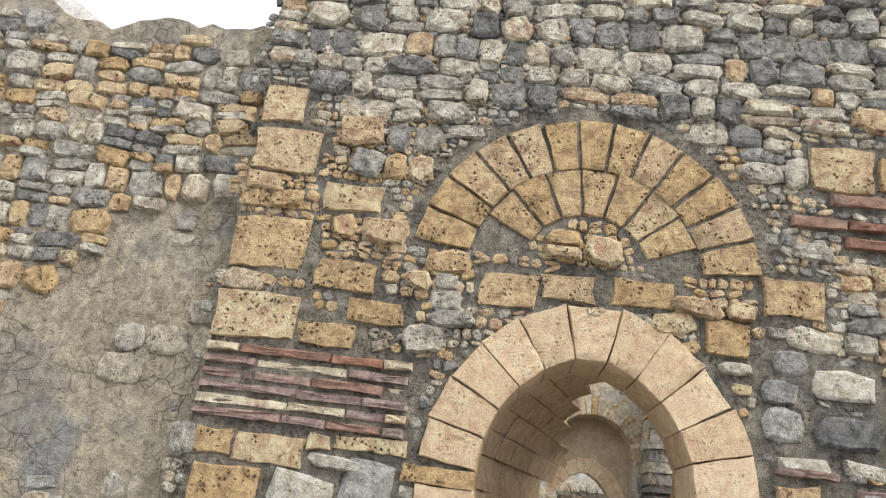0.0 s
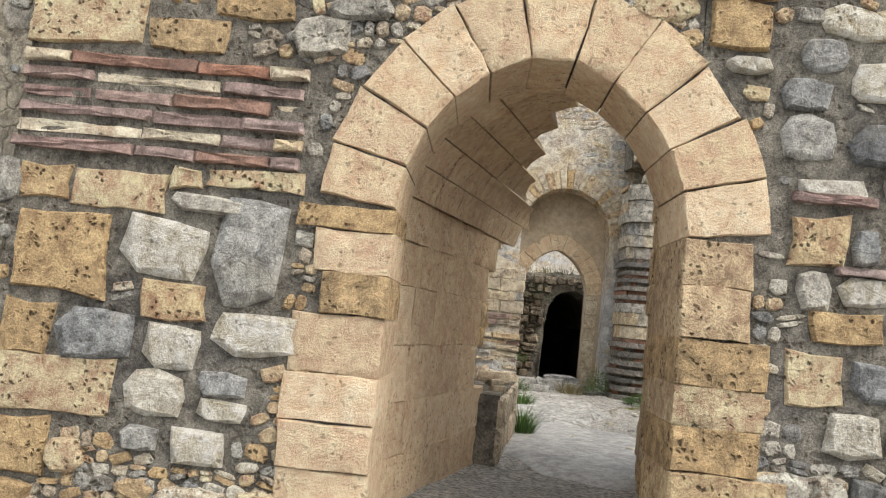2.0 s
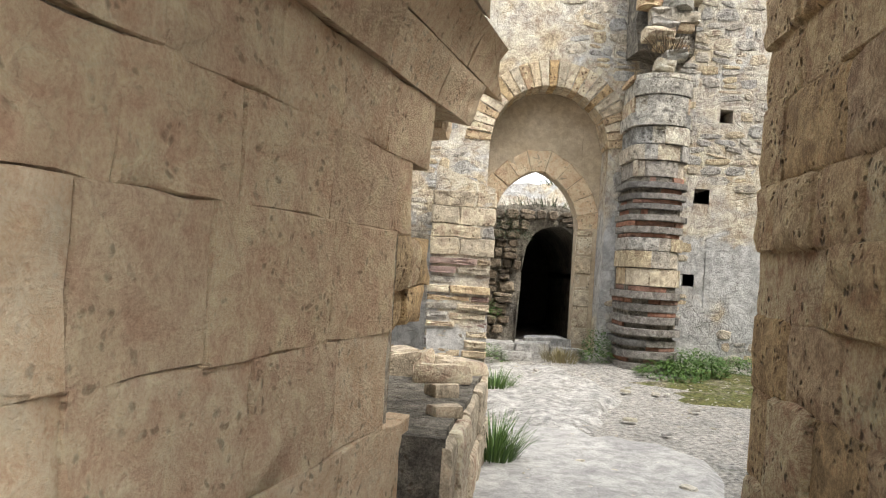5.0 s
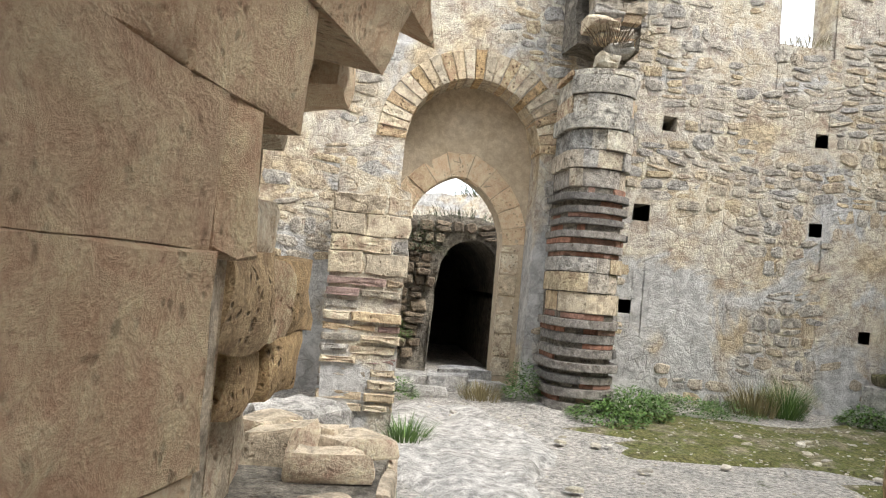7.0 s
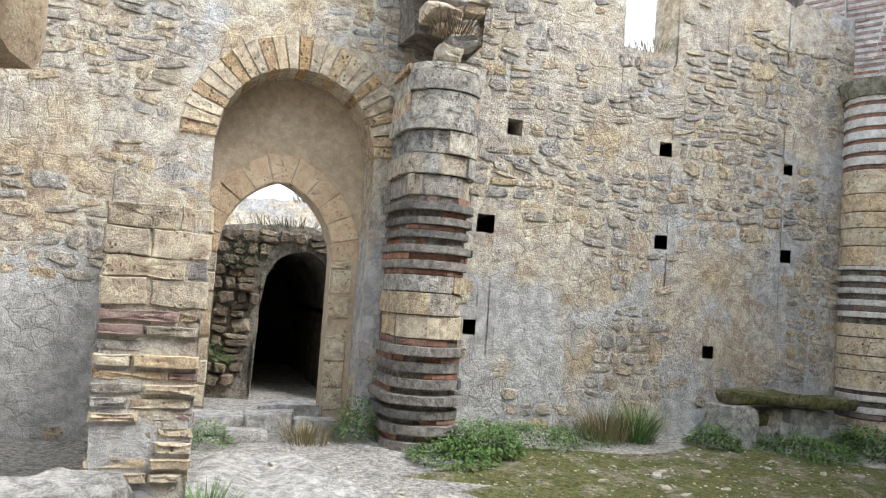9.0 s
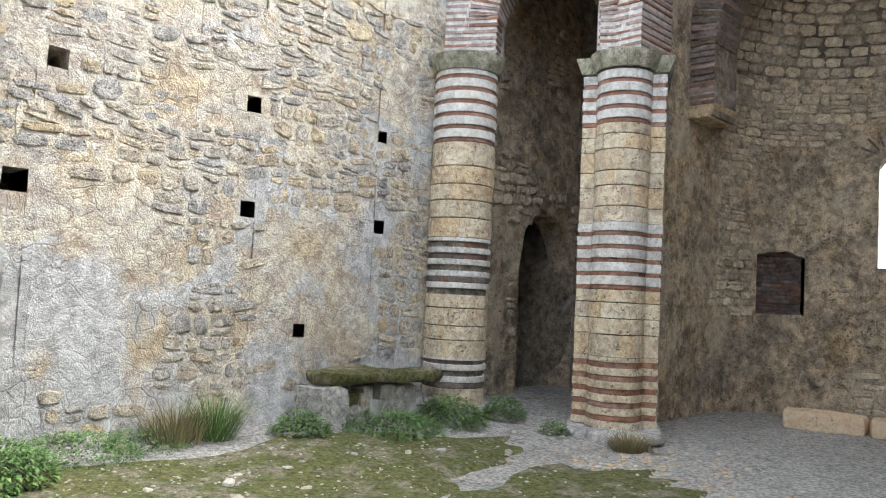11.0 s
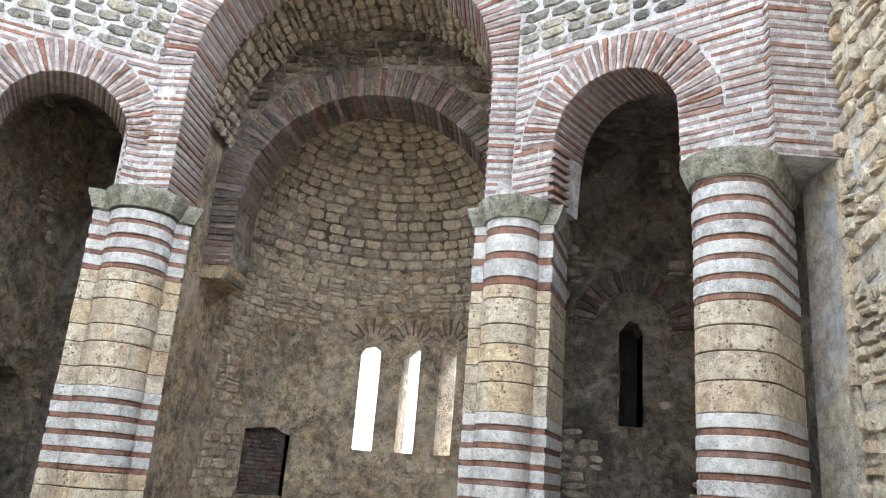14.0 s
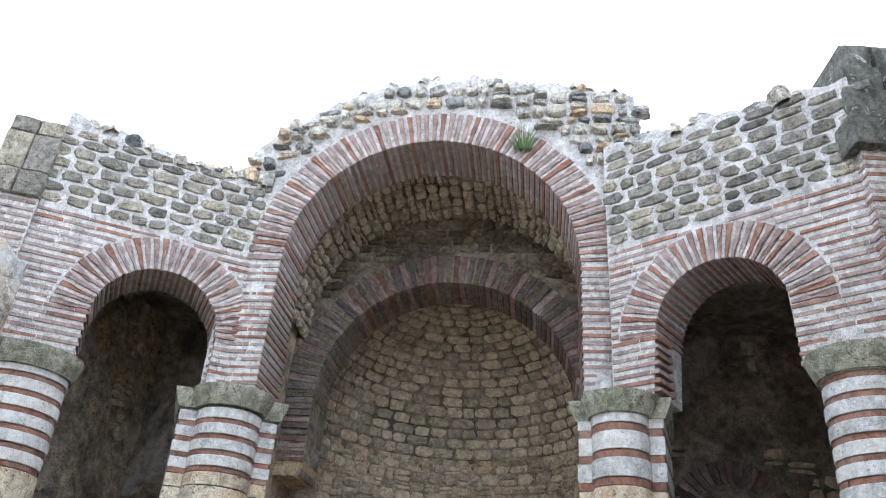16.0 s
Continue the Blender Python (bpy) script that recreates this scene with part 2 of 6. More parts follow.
M["lichen"] = masonry("lichened_black_stone", [(0.1, 0.1, 0.085), (0.16, 0.16, 0.14), (0.07, 0.07, 0.06)], "none", 0.5, 0.2, 0.4, (0.05, 0.05, 0.045), bump=0.7, patches=(9.0, 0.6, (0.4, 0.4, 0.37)))


def leafmat(name, a, b):
    mat = bpy.data.materials.new(name)
    mat.use_nodes = True
    nt = mat.node_tree
    geo = nt.nodes.new("ShaderNodeNewGeometry")
    nt.links.new(ramp(nt, geo.outputs["Random Per Island"], [(0.1, a), (0.9, b)]), nt.nodes["Principled BSDF"].inputs["Base Color"])
    nt.nodes["Principled BSDF"].inputs["Roughness"].default_value = 0.6
    return mat


M["leaf"] = leafmat("green_weed_leaf", (0.045, 0.105, 0.02), (0.12, 0.21, 0.045))
M["straw"] = leafmat("dry_grass", (0.17, 0.14, 0.07), (0.28, 0.24, 0.12))
M["twig"] = leafmat("dry_twig", (0.10, 0.075, 0.05), (0.17, 0.13, 0.09))
M["darkleaf"] = leafmat("ivy_leaf", (0.03, 0.045, 0.018), (0.06, 0.085, 0.03))

# ---- builders ----
Z = Vector((0, 0, 1))


class Face:
    """A flat wall face: origin, along u, normal n towards the viewer."""

    def __init__(self, ox, oy, ux, uy, flip=False):
        self.o = Vector((ox, oy, 0))
        self.u = Vector((ux, uy, 0)).normalized()
        self.n = self.u.cross(Z) * (-1 if flip else 1)

    def at(self, u, z, d=0.0):
        return self.o + self.u * u + Z * z + self.n * d

    def basis(self, u, z, d=0.0):
        m = Matrix.Identity(4)
        m.col[0][:3], m.col[1][:3], m.col[2][:3], m.col[3][:3] = self.u, Z, self.n, self.at(u, z, d)
        return m


class Drum:
    """A cylindrical inner face; u is the angle times the radius; n points to the axis."""

    def __init__(self, cx, cy, r):
        self.c, self.r = Vector((cx, cy, 0)), r

    def at(self, u, z, d=0.0):
        a = u / self.r
        return self.c + Vector((math.cos(a), -math.sin(a), 0)) * (self.r - d) + Z * z

    def basis(self, u, z, d=0.0):
        a = u / self.r
        m = Matrix.Identity(4)
        uu = Vector((-math.sin(a), -math.cos(a), 0))
        m.col[0][:3], m.col[1][:3], m.col[2][:3], m.col[3][:3] = uu, Z, Vector((-math.cos(a), math.sin(a), 0)), self.at(u, z, d)
        return m


class Bowl:
    """The inside of a quarter sphere above a Drum; z is height along the meridian."""

    def __init__(self, cx, cy, cz, r):
        self.c, self.r = Vector((cx, cy, cz)), r

    def at(self, u, z, d=0.0):
        a, e = u / self.r, z / self.r
        return self.c + Vector((math.cos(a) * math.cos(e), -math.sin(a) * math.cos(e), math.sin(e))) * (self.r - d)

    def basis(self, u, z, d=0.0):
        a, e = u / self.r, z / self.r
        m = Matrix.Identity(4)
        uu = Vector((-math.sin(a), -math.cos(a), 0))
        nn = -Vector((math.cos(a) * math.cos(e), -math.sin(a) * math.cos(e), math.sin(e)))
        m.col[0][:3], m.col[1][:3], m.col[2][:3], m.col[3][:3] = uu, nn.cross(uu), nn, self.at(u, z, d)
        return m


def link(name, verts, faces, mat, parent=None, smooth=False):
    me = bpy.data.meshes.new(name)
    me.from_pydata([tuple(v) for v in verts], [], faces)
    if mat:
        me.materials.append(mat)
    if smooth:
        me.polygons.foreach_set("use_smooth", [True] * len(me.polygons))
    me.update()
    ob = new(name, me)
    ob.parent = parent
    return ob


def part(name, bm, material, parent, label="", smooth=False):
    me = bpy.data.meshes.new(name)
    bmesh.ops.recalc_face_normals(bm, faces=bm.faces)
    bm.to_mesh(me)
    bm.free()
    me.materials.append(material)
    if smooth:
        me.polygons.foreach_set("use_smooth", [True] * len(me.polygons))
    ob = new(name, me)
    ob.parent = parent
    if label:
        tagged(ob, label)
    return ob


def holder(name, x, y, z, label, category, group="", kind=""):
    e = new(name)
    e.location = (x, y, z)
    return tagged(e, label, category, group, kind)


def solid_wall(name, face, us, spans, thick, mat, parent=None, rough=0.0, dz=0.35):
    """A wall from columns: us are the cuts along u; spans(u, side) lists solid (low, high) heights beside that cut."""
    bm = bmesh.new()

    def wob(p):
        if not rough:
            return p
        return p + Vector((noise.noise(p * 2.3), noise.noise(p * 2.3 + Vector((7, 3, 1))), 0.4 * noise.noise(p * 2.7))) * rough + Vector((noise.noise(p * 9), noise.noise(p * 9.1), 0)) * rough * 0.35

    tall = max(h - l for u in us for l, h in spans(u + 1e-5) or [(0, 0)])
    for i in range(len(us) - 1):
        u0, u1 = us[i], us[i + 1]
        a, b = spans(u0 + 1e-5), spans(u1 - 1e-5)
        for (l0, h0), (l1, h1) in zip(a, b):
            n = max(1, int(tall / dz)) if rough else 1
            for d, flip in ((0, False), (-thick, True)):
                m = n if d == 0 else 1
                for k in range(m):
                    q = [(u0, l0 + (h0 - l0) * k / m), (u1, l1 + (h1 - l1) * k / m), (u1, l1 + (h1 - l1) * (k + 1) / m), (u0, l0 + (h0 - l0) * (k + 1) / m)]
                    vs = [bm.verts.new(wob(face.at(u, z, d))) for u, z in q]
                    bm.faces.new(vs[::-1] if flip else vs)
            for za, zb in ((l0, l1), (h0, h1)):
                bm.faces.new([bm.verts.new(wob(face.at(*p))) for p in ((u0, za, 0), (u1, zb, 0), (u1, zb, -thick), (u0, za, -thick))])
        edges = []
        before = spans(u0 - 1e-5) if i else []
        if i == 0:
            edges += [(u0, l, h) for l, h in a]
        elif len(before) != len(a) or any(abs(p[0] - q[0]) + abs(p[1] - q[1]) > 0.02 for p, q in zip(before, a)):
            edges += [(u0, l, h) for l, h in a] + [(u0, l, h) for l, h in before]
        if i == len(us) - 2:
            edges += [(u1, l, h) for l, h in b]
        for u, l, h in edges:
            if h - l > 0.01:
                bm.faces.new([bm.verts.new(wob(face.at(*p))) for p in ((u, l, 0), (u, l, -thick), (u, h, -thick), (u, h, 0))])
    bmesh.ops.remove_doubles(bm, verts=bm.verts, dist=0.001)
    ob = part(name, bm, mat, parent, smooth=rough > 0)
    if rough:
        ob.data.set_sharp_from_angle(angle=radians(50))
    return ob


def ragged(base, amp, seed, step=0.0):
    def top(u):
        v = base + amp * noise.noise((u * 0.9 + seed, seed, 0)) + 0.5 * amp * noise.noise((u * 3.1 + seed, 2.0, seed)) + 0.25 * amp * noise.noise((u * 9 + seed, 5.0, seed))
        return v
    return top


def cuts(a, b, step, extra=()):
    n = max(1, int((b - a) / step))
    return sorted({round(a + (b - a) * i / n, 4) for i in range(n + 1)} | {round(e, 4) for e in extra if a <= e <= b})


def round_arch(c, r, spring):
    return lambda u: spring + math.sqrt(max(0.0, r * r - (u - c) ** 2))


def pointed_arch(c, half, spring, rise):
    rr = (half * half + rise * rise) / (2 * half)
    return lambda u: spring + math.sqrt(max(0.0, rr * rr - (abs(u - c) + rr - half) ** 2))


# irregular stones, shared between pieces: unit outline, domed face
STONES, BLOCKS = [], []
_rs = random.Random(5)
for k in range(20):
    n = _rs.choice((7, 8, 9))
    ring = []
    for i in range(n):
        a = 2 * math.pi * (i + _rs.uniform(-0.25, 0.25)) / n
        s = 1 / max(abs(math.cos(a)), abs(math.sin(a))) ** 0.72 * 0.5 * _rs.uniform(0.84, 1.0)
        ring.append((max(-0.5, min(0.5, math.cos(a) * s)), max(-0.5, min(0.5, math.sin(a) * s))))
    verts = [(x, y, -0.3) for x, y in ring] + [(x * 0.97, y * 0.97, _rs.uniform(0.3, 0.6)) for x, y in ring]
    verts += [(x * 0.74 + _rs.uniform(-0.05, 0.05), y * 0.74 + _rs.uniform(-0.05, 0.05), _rs.uniform(0.75, 1.0)) for x, y in ring] + [(_rs.uniform(-0.15, 0.15), _rs.uniform(-0.15, 0.15), _rs.uniform(0.8, 1.05))]
    faces = [(i, (i + 1) % n, n + (i + 1) % n, n + i) for i in range(n)] + [(n + i, n + (i + 1) % n, 2 * n + (i + 1) % n, 2 * n + i) for i in range(n)]
    faces += [(2 * n + i, 2 * n + (i + 1) % n, 3 * n) for i in range(n)]
    STONES.append((np.array(verts), faces))
for k in range(16):
    c = []
    for q in range(16):
        side, f = q // 4, q % 4 / 4 - 0.5
        x, y = ((f, -0.5), (0.5, f), (-f, 0.5), (-0.5, -f))[side]
        if q % 4 == 0:
            x, y = x * _rs.uniform(0.93, 1.0), y * _rs.uniform(0.9, 1.0)
        c.append((x + _rs.uniform(-0.012, 0.012), y + _rs.uniform(-0.02, 0.02)))
    n = 16
    w = _rs.uniform(0.92, 0.96)
    verts = [(x, y, -0.3) for x, y in c] + [(x, y, _rs.uniform(0.35, 0.7)) for x, y in c] + [(x * w, y * (w - 0.04), 1 + _rs.uniform(-0.25, 0.05)) for x, y in c]
    verts += [(x * 0.5 + _rs.uniform(-0.04, 0.04), y * 0.5 + _rs.uniform(-0.04, 0.04), 1 + _rs.uniform(-0.15, 0.2)) for x, y in c[::2]] + [(0, 0, _rs.uniform(0.8, 1.2))]
    faces = [(i, (i + 1) % n, n + (i + 1) % n, n + i) for i in range(n)] + [(n + i, n + (i + 1) % n, 2 * n + (i + 1) % n, 2 * n + i) for i in range(n)]
    for i in range(8):
        a, b, d = 2 * n + 2 * i, 2 * n + 2 * i + 1, 2 * n + (2 * i + 2) % n
        e, g = 3 * n + i, 3 * n + (i + 1) % 8
        faces += [(a, b, e), (b, d, g), (b, g, e), (e, g, 3 * n + 8)]
    BLOCKS.append((np.array(verts), faces))
_shared = {}


def shared_mesh(pool, k, mat, name):
    key = (id(pool), k, mat.name)
    if key not in _shared:
        me = bpy.data.meshes.new(name)
        me.from_pydata([tuple(v) for v in pool[k][0]], [], pool[k][1])
        me.materials.append(mat)
        me.polygons.foreach_set("use_smooth", [True] * len(me.polygons))
        me.update()
        me.set_sharp_from_angle(angle=radians(42))
        _shared[key] = me
    return _shared[key]


def pieces(name, parent, mats, cells, pool, near=None, limit=300, rest_label=""):
    """cells: (matrix, (width, height, depth)[, material key]); the nearest become parts, the others one joined part."""
    rng = random.Random(len(cells) + len(name))
    if near is not None:
        cells = sorted(cells, key=lambda c: (c[0].translation - Vector(near)).length)
    verts, faces, base = {}, {}, {}
    for i, cell in enumerate(cells):
        m, (w, h, d) = cell[0], cell[1]
        key = cell[2] if len(cell) > 2 else mats
        k = rng.randrange(len(pool))
        full = m @ Matrix.Diagonal((w, h, d, 1)) 
        if i < limit:
            ob = new(name, shared_mesh(pool, k, M[key], name))
            ob.parent = parent
            ob.matrix_local = full if parent is None else parent.matrix_basis.inverted() @ full
        else:
            a = np.array(full)
            v = pool[k][0] @ a[:3, :3].T + a[:3, 3]
            o = base.get(key, 0)
            verts.setdefault(key, []).append(v)
            faces.setdefault(key, []).extend([tuple(o + q for q in f) for f in pool[k][1]])
            base[key] = o + len(v)
    for key in verts:
        ob = link(name + "_mass", np.concatenate(verts[key]), faces[key], M[key + "_isl"], None)
        ob.parent = parent
        if parent is not None:
            ob.matrix_local = parent.matrix_basis.inverted()
        tagged(ob, kind="stuff")


def rubble_cells(face, u0, u1, z0, z1, mask, rows=(0.12, 0.26), widths=(0.14, 0.42), depth=(0.03, 0.07), seed=1, gap=0.025, split=0.3, tilt=4.0, key=None):
    rng = random.Random(seed)
    out, z = [], z0
    while z < z1:
        h = rng.uniform(*rows)
        u = u0 + rng.uniform(-0.2, 0)
        while u < u1:
            w = rng.uniform(*widths)
            pieces_here = [(u, z, w, h)]
            if rng.random() < split and h > rows[0] * 1.25:
                f = rng.uniform(0.35, 0.65)
                pieces_here = [(u, z, w, h * f), (u, z + h * f, w, h * (1 - f))] if w > h * 0.9 else [(u, z, w, h)]
            for a, b, ww, hh in pieces_here:
                cu, cz = a + ww / 2, b + hh / 2 + 0.05 * noise.noise((a * 1.3, b, seed))
                if all(mask(cu + dx * ww * 0.42, cz + dy * hh * 0.42) for dx, dy in ((0, 0), (-1, -1), (1, -1), (-1, 1), (1, 1))):
                    m = face.basis(cu, cz, 0.0) @ Matrix.Rotation(radians(rng.uniform(-tilt, tilt)), 4, "Z")
                    cell = (m, (max(0.03, ww - gap * rng.uniform(0.6, 1.4)), max(0.03, hh - gap * rng.uniform(0.6, 1.4)), rng.uniform(*depth)))
                    out.append(cell + ((key(cu, cz, rng),) if callable(key) else (key,)) if key else cell)
            u += w
        z += h
    return out


def course_cells(face, u0, u1, z0, z1, row, width, depth, mask=None, seed=1, gap=0.008, key=None, jitter=0.0, bond=True):
    """Regular courses of blocks."""
    rng = random.Random(seed)
    out, z, r = [], z0, 0
    while z < z1 - 0.02:
        h = min(row * rng.uniform(1 - jitter, 1 + jitter), z1 - z)
        u = u0 - (width * rng.uniform(0.2, 0.7) if bond else 0)
        while u < u1 - 0.01:
            w = width * rng.uniform(0.7, 1.3)
            a, b = max(u, u0), min(u + w, u1)
            if b - a > 0.05 and (mask is None or mask((a + b) / 2, z + h / 2)):
                cell = (face.basis((a + b) / 2, z + h / 2, 0), (b - a - gap, h - gap, rng.uniform(*depth)))
                k = key(r, rng) if callable(key) else key
                out.append(cell + (k,) if k else cell)
            u += w
        z += h
        r += 1
    return out


def wedge_ring(name, face, c, spring, r0, r1, count, depth, mats, parent, a0=0.0, a1=math.pi, gap=0.012, proud=0.02, rng=None):
    """Voussoirs round a semicircle; r0 and r1 are the inner and outer radius; each is an own piece."""
    rng = rng or random.Random(count)
    for i in range(count):
        s0, s1 = a0 + (a1 - a0) * i / count, a0 + (a1 - a0) * (i + 1) / count
        g = gap / (2 * r0)
        rr = r1 + rng.uniform(-0.03, 0.03) * (r1 - r0)
        key = mats[i % len(mats)] if isinstance(mats, (list, tuple)) else mats
        wedge(name, face, [(c + q * math.cos(s), spring + q * math.sin(s)) for q, s in ((r0, s0 + g), (rr, s0 + g * r0 / rr), (rr, s1 - g * r0 / rr), (r0, s1 - g))], depth, proud + rng.uniform(-0.006, 0.006), M[key], parent)


_wr = random.Random(77)


def wedge(name, face, poly, depth, proud, mat, parent, bev=0.012):
    """A block from its outline on a face; larger blocks get chipped edges and an uneven front."""
    rich = bev > 0.009
    if rich:
        pts = []
        for (a, b), (c, d) in zip(poly, poly[1:] + poly[:1]):
            l = math.hypot(c - a, d - b)
            k = max(1, min(4, int(l / 0.09)))
            for q in range(k):
                j = 0.007 if q else 0.003
                pts.append((a + (c - a) * q / k + _wr.uniform(-j, j), b + (d - b) * q / k + _wr.uniform(-j, j)))
        poly = pts
    n = len(poly)
    cu, cz = sum(p[0] for p in poly) / n, sum(p[1] for p in poly) / n
    size = max(math.hypot(p[0] - cu, p[1] - cz) for p in poly)
    jit = (lambda a: _wr.uniform(-a, a)) if rich else (lambda a: 0.0)
    k = 1 - bev / size
    back = [face.at(u, z, -depth) for u, z in poly]
    mid = [face.at(u, z, proud - bev + jit(0.006)) for u, z in poly]
    front_ = [face.at(cu + (u - cu) * (k + jit(0.03)), cz + (z - cz) * (k + jit(0.03)), proud + jit(0.006)) for u, z in poly]
    faces = [(i, (i + 1) % n, n + (i + 1) % n, n + i) for i in range(n)] + [(n + i, n + (i + 1) % n, 2 * n + (i + 1) % n, 2 * n + i) for i in range(n)] + [tuple(range(n - 1, -1, -1))]
    verts = back + mid + front_
    if rich:
        verts += [face.at(cu + (u - cu) * (0.55 + jit(0.06)), cz + (z - cz) * (0.55 + jit(0.06)), proud + jit(0.012)) for u, z in poly] + [face.at(cu, cz, proud + jit(0.012))]
        faces += [(2 * n + i, 2 * n + (i + 1) % n, 3 * n + (i + 1) % n, 3 * n + i) for i in range(n)] + [(3 * n + i, 3 * n + (i + 1) % n, 4 * n) for i in range(n)]
    else:
        faces.append(tuple(range(2 * n, 3 * n)))
    ob = link(name, verts, faces, mat, parent, smooth=rich)
    if rich:
        ob.data.set_sharp_from_angle(angle=radians(40))
    return ob

# ---- ground ----
def ground_height(x, y):
    h = 0.02 * noise.noise((x * 0.8, y * 0.8, 0)) + 0.012 * noise.noise((x * 2.6, y * 2.6, 3))
    h += 0.16 * max(0.0, min(1.0, (y - 13.2) / 2.2)) * max(0.0, min(1.0, (x - 0.5) / 2.0)) * max(0.0, min(1.0, (17.5 - y) / 1.2))
    if y < 6.3:
        h -= 0.16 * min(1.0, (6.3 - y) / 0.8)
    if y > 16.5:
        h -= 0.2 * min(1.0, (y - 16.5) / 0.8)
    return h


def sheet(name, xs, ys, fn, mat, parent=None):
    verts = [(x, y, fn(x, y)) for y in ys for x in xs]
    w = len(xs)
    faces = [(j * w + i, j * w + i + 1, (j + 1) * w + i + 1, (j + 1) * w + i) for j in range(len(ys) - 1) for i in range(w - 1)]
    return link(name, verts, faces, mat, parent, smooth=True)


_gx = [-900, -200, -60, -25, -12] + [-8 + 0.25 * i for i in range(105)] + [25, 60, 200, 900]
_gy = [-900, -200, -60, -20, -8] + [-5 + 0.25 * i for i in range(125)] + [35, 60, 200, 900]
ground = tagged(sheet("ground", _gx, _gy, ground_height, M["ground"]), "grey gravelly ground with moss and stone chips", "ground", kind="structure")


def blob_sheet(name, cx, cy, rx, ry, lift, mat, seed, label, cat, wob=0.35, thick=0.03):
    """A thin lump with an uneven outline, lying on the ground."""
    bm = bmesh.new()
    n, rings = 44, 6
    rows = []
    for k in range(rings + 1):
        f = k / rings
        row = []
        for i in range(n):
            a = 2 * math.pi * i / n
            r = f * (1 + wob * noise.noise((math.cos(a) * 1.6 + seed, math.sin(a) * 1.6, seed)) + 0.4 * wob * noise.noise((math.cos(a) * 5, math.sin(a) * 5 + seed, 2)))
            x, y = cx + rx * r * math.cos(a), cy + ry * r * math.sin(a)
            z = ground_height(x, y) + (lift + thick * noise.noise((x * 2.5, y * 2.5, seed)) if k < rings else -0.03)
            row.append(bm.verts.new((x, y, z)))
        rows.append(row)
    for k in range(rings):
        for i in range(n):
            j = (i + 1) % n
            bm.faces.new((rows[k][i], rows[k][j], rows[k + 1][j], rows[k + 1][i]))
    bmesh.ops.remove_doubles(bm, verts=bm.verts, dist=0.0005)
    return tagged(part(name, bm, mat, None, smooth=True), label, cat, kind="structure")


blob_sheet("cement_floor", 1.25, 9.9, 1.1, 1.9, 0.035, M["slab"], 3.0, "worn light grey cement floor patch", "floor", 0.3, 0.006)
blob_sheet("bedrock", 1.35, 13.1, 0.85, 1.6, 0.06, M["rock"], 5.0, "pale weathered bedrock path", "rock", 0.4, 0.06)
blob_sheet("moss_patch", 5.2, 13.9, 2.9, 1.1, 0.03, M["mossy"], 8.0, "mossy green earth along the wall", "moss", 0.45, 0.02)
blob_sheet("moss_patch", 6.6, 12.1, 2.3, 1.0, 0.025, M["mossy"], 11.0, "mossy green earth in the nave", "moss", 0.5, 0.015)

# ---- entrance front ----
FRONT = 5.67
front = Face(0, FRONT, 1, 0)
DOOR_C, DOOR_H, DOOR_S, DOOR_R = 0.47, 0.75, 1.74, 0.91
door_arch = pointed_arch(DOOR_C, DOOR_H, DOOR_S, DOOR_R)
wall_arch = pointed_arch(DOOR_C, DOOR_H + 0.03, DOOR_S, DOOR_R + 0.03)
front_top = ragged(6.3, 0.3, 3.0)


def front_spans(u):
    if DOOR_C - DOOR_H - 0.03 < u < DOOR_C + DOOR_H + 0.03:
        return [(wall_arch(u), front_top(u))]
    return [(-0.4, front_top(u))]


wall_front = tagged(solid_wall("wall_front", front, cuts(-2.4, 7.0, 0.12, [DOOR_C - DOOR_H - 0.03, DOOR_C + DOOR_H + 0.03, DOOR_C]), front_spans, 0.55, M["mortar"], rough=0.02), "stone entrance wall of tufa blocks and rubble", "wall", kind="structure")
side = Face(0, FRONT + 0.16, 1, 0)


def side_top(u):
    return 5.35 + 0.25 * noise.noise((u * 1.3, 4, 1)) + 0.15 * noise.noise((u * 4.1, 4, 1)) + (0.12 * max(0, (-3.9 - u)) if u < -3.9 else 0.0)


wall_side = tagged(solid_wall("wall_front_side", side, cuts(-9, -2.4, 0.12), lambda u: [(-0.4, side_top(u))], 0.9, M["renderl"], rough=0.05), "plastered rubble wall with a broken top", "wall", kind="structure")

# ---- passage ----
passage_l = Face(-0.37, FRONT + 0.55, 0.6, 2.09)
wall_pl = tagged(solid_wall("wall_passage_west", passage_l, cuts(0, 2.12, 0.2), lambda u: [(-0.3, 3.1 + 0.2 * noise.noise((u * 3, 0, 0)))], 1.4, M["domestone_isl"], rough=0.01), "ashlar wall of the entrance passage, broken at its end", "wall", kind="structure")
passage_r = Face(1.68, 8.40, -0.23, -2.18)
wall_pr = tagged(solid_wall("wall_passage_east", passage_r, cuts(0, 2.19, 0.2), lambda u: [(-0.3, 2.35 + 0.1 * noise.noise((u * 3, 1, 0)))], 0.9, M["mortar"], rough=0.02), "rough tufa wall of the entrance passage", "wall", kind="structure")


# ---- north wall with its door ----
NORTH = 15.63
north = Face(0, NORTH, 1, 0)
NI_C, NI_R, NI_S = 1.63, 0.80, 2.95
niche_arch = round_arch(NI_C, NI_R, NI_S)


def north_top(u):
    v = 5.6 + 0.25 * noise.noise((u * 1.1, 8, 2)) + 0.12 * noise.noise((u * 5, 8, 2))
    return v + (0.6 if u < 2.5 else 0.0)


WIN = (5.28, 6.0, 4.62)


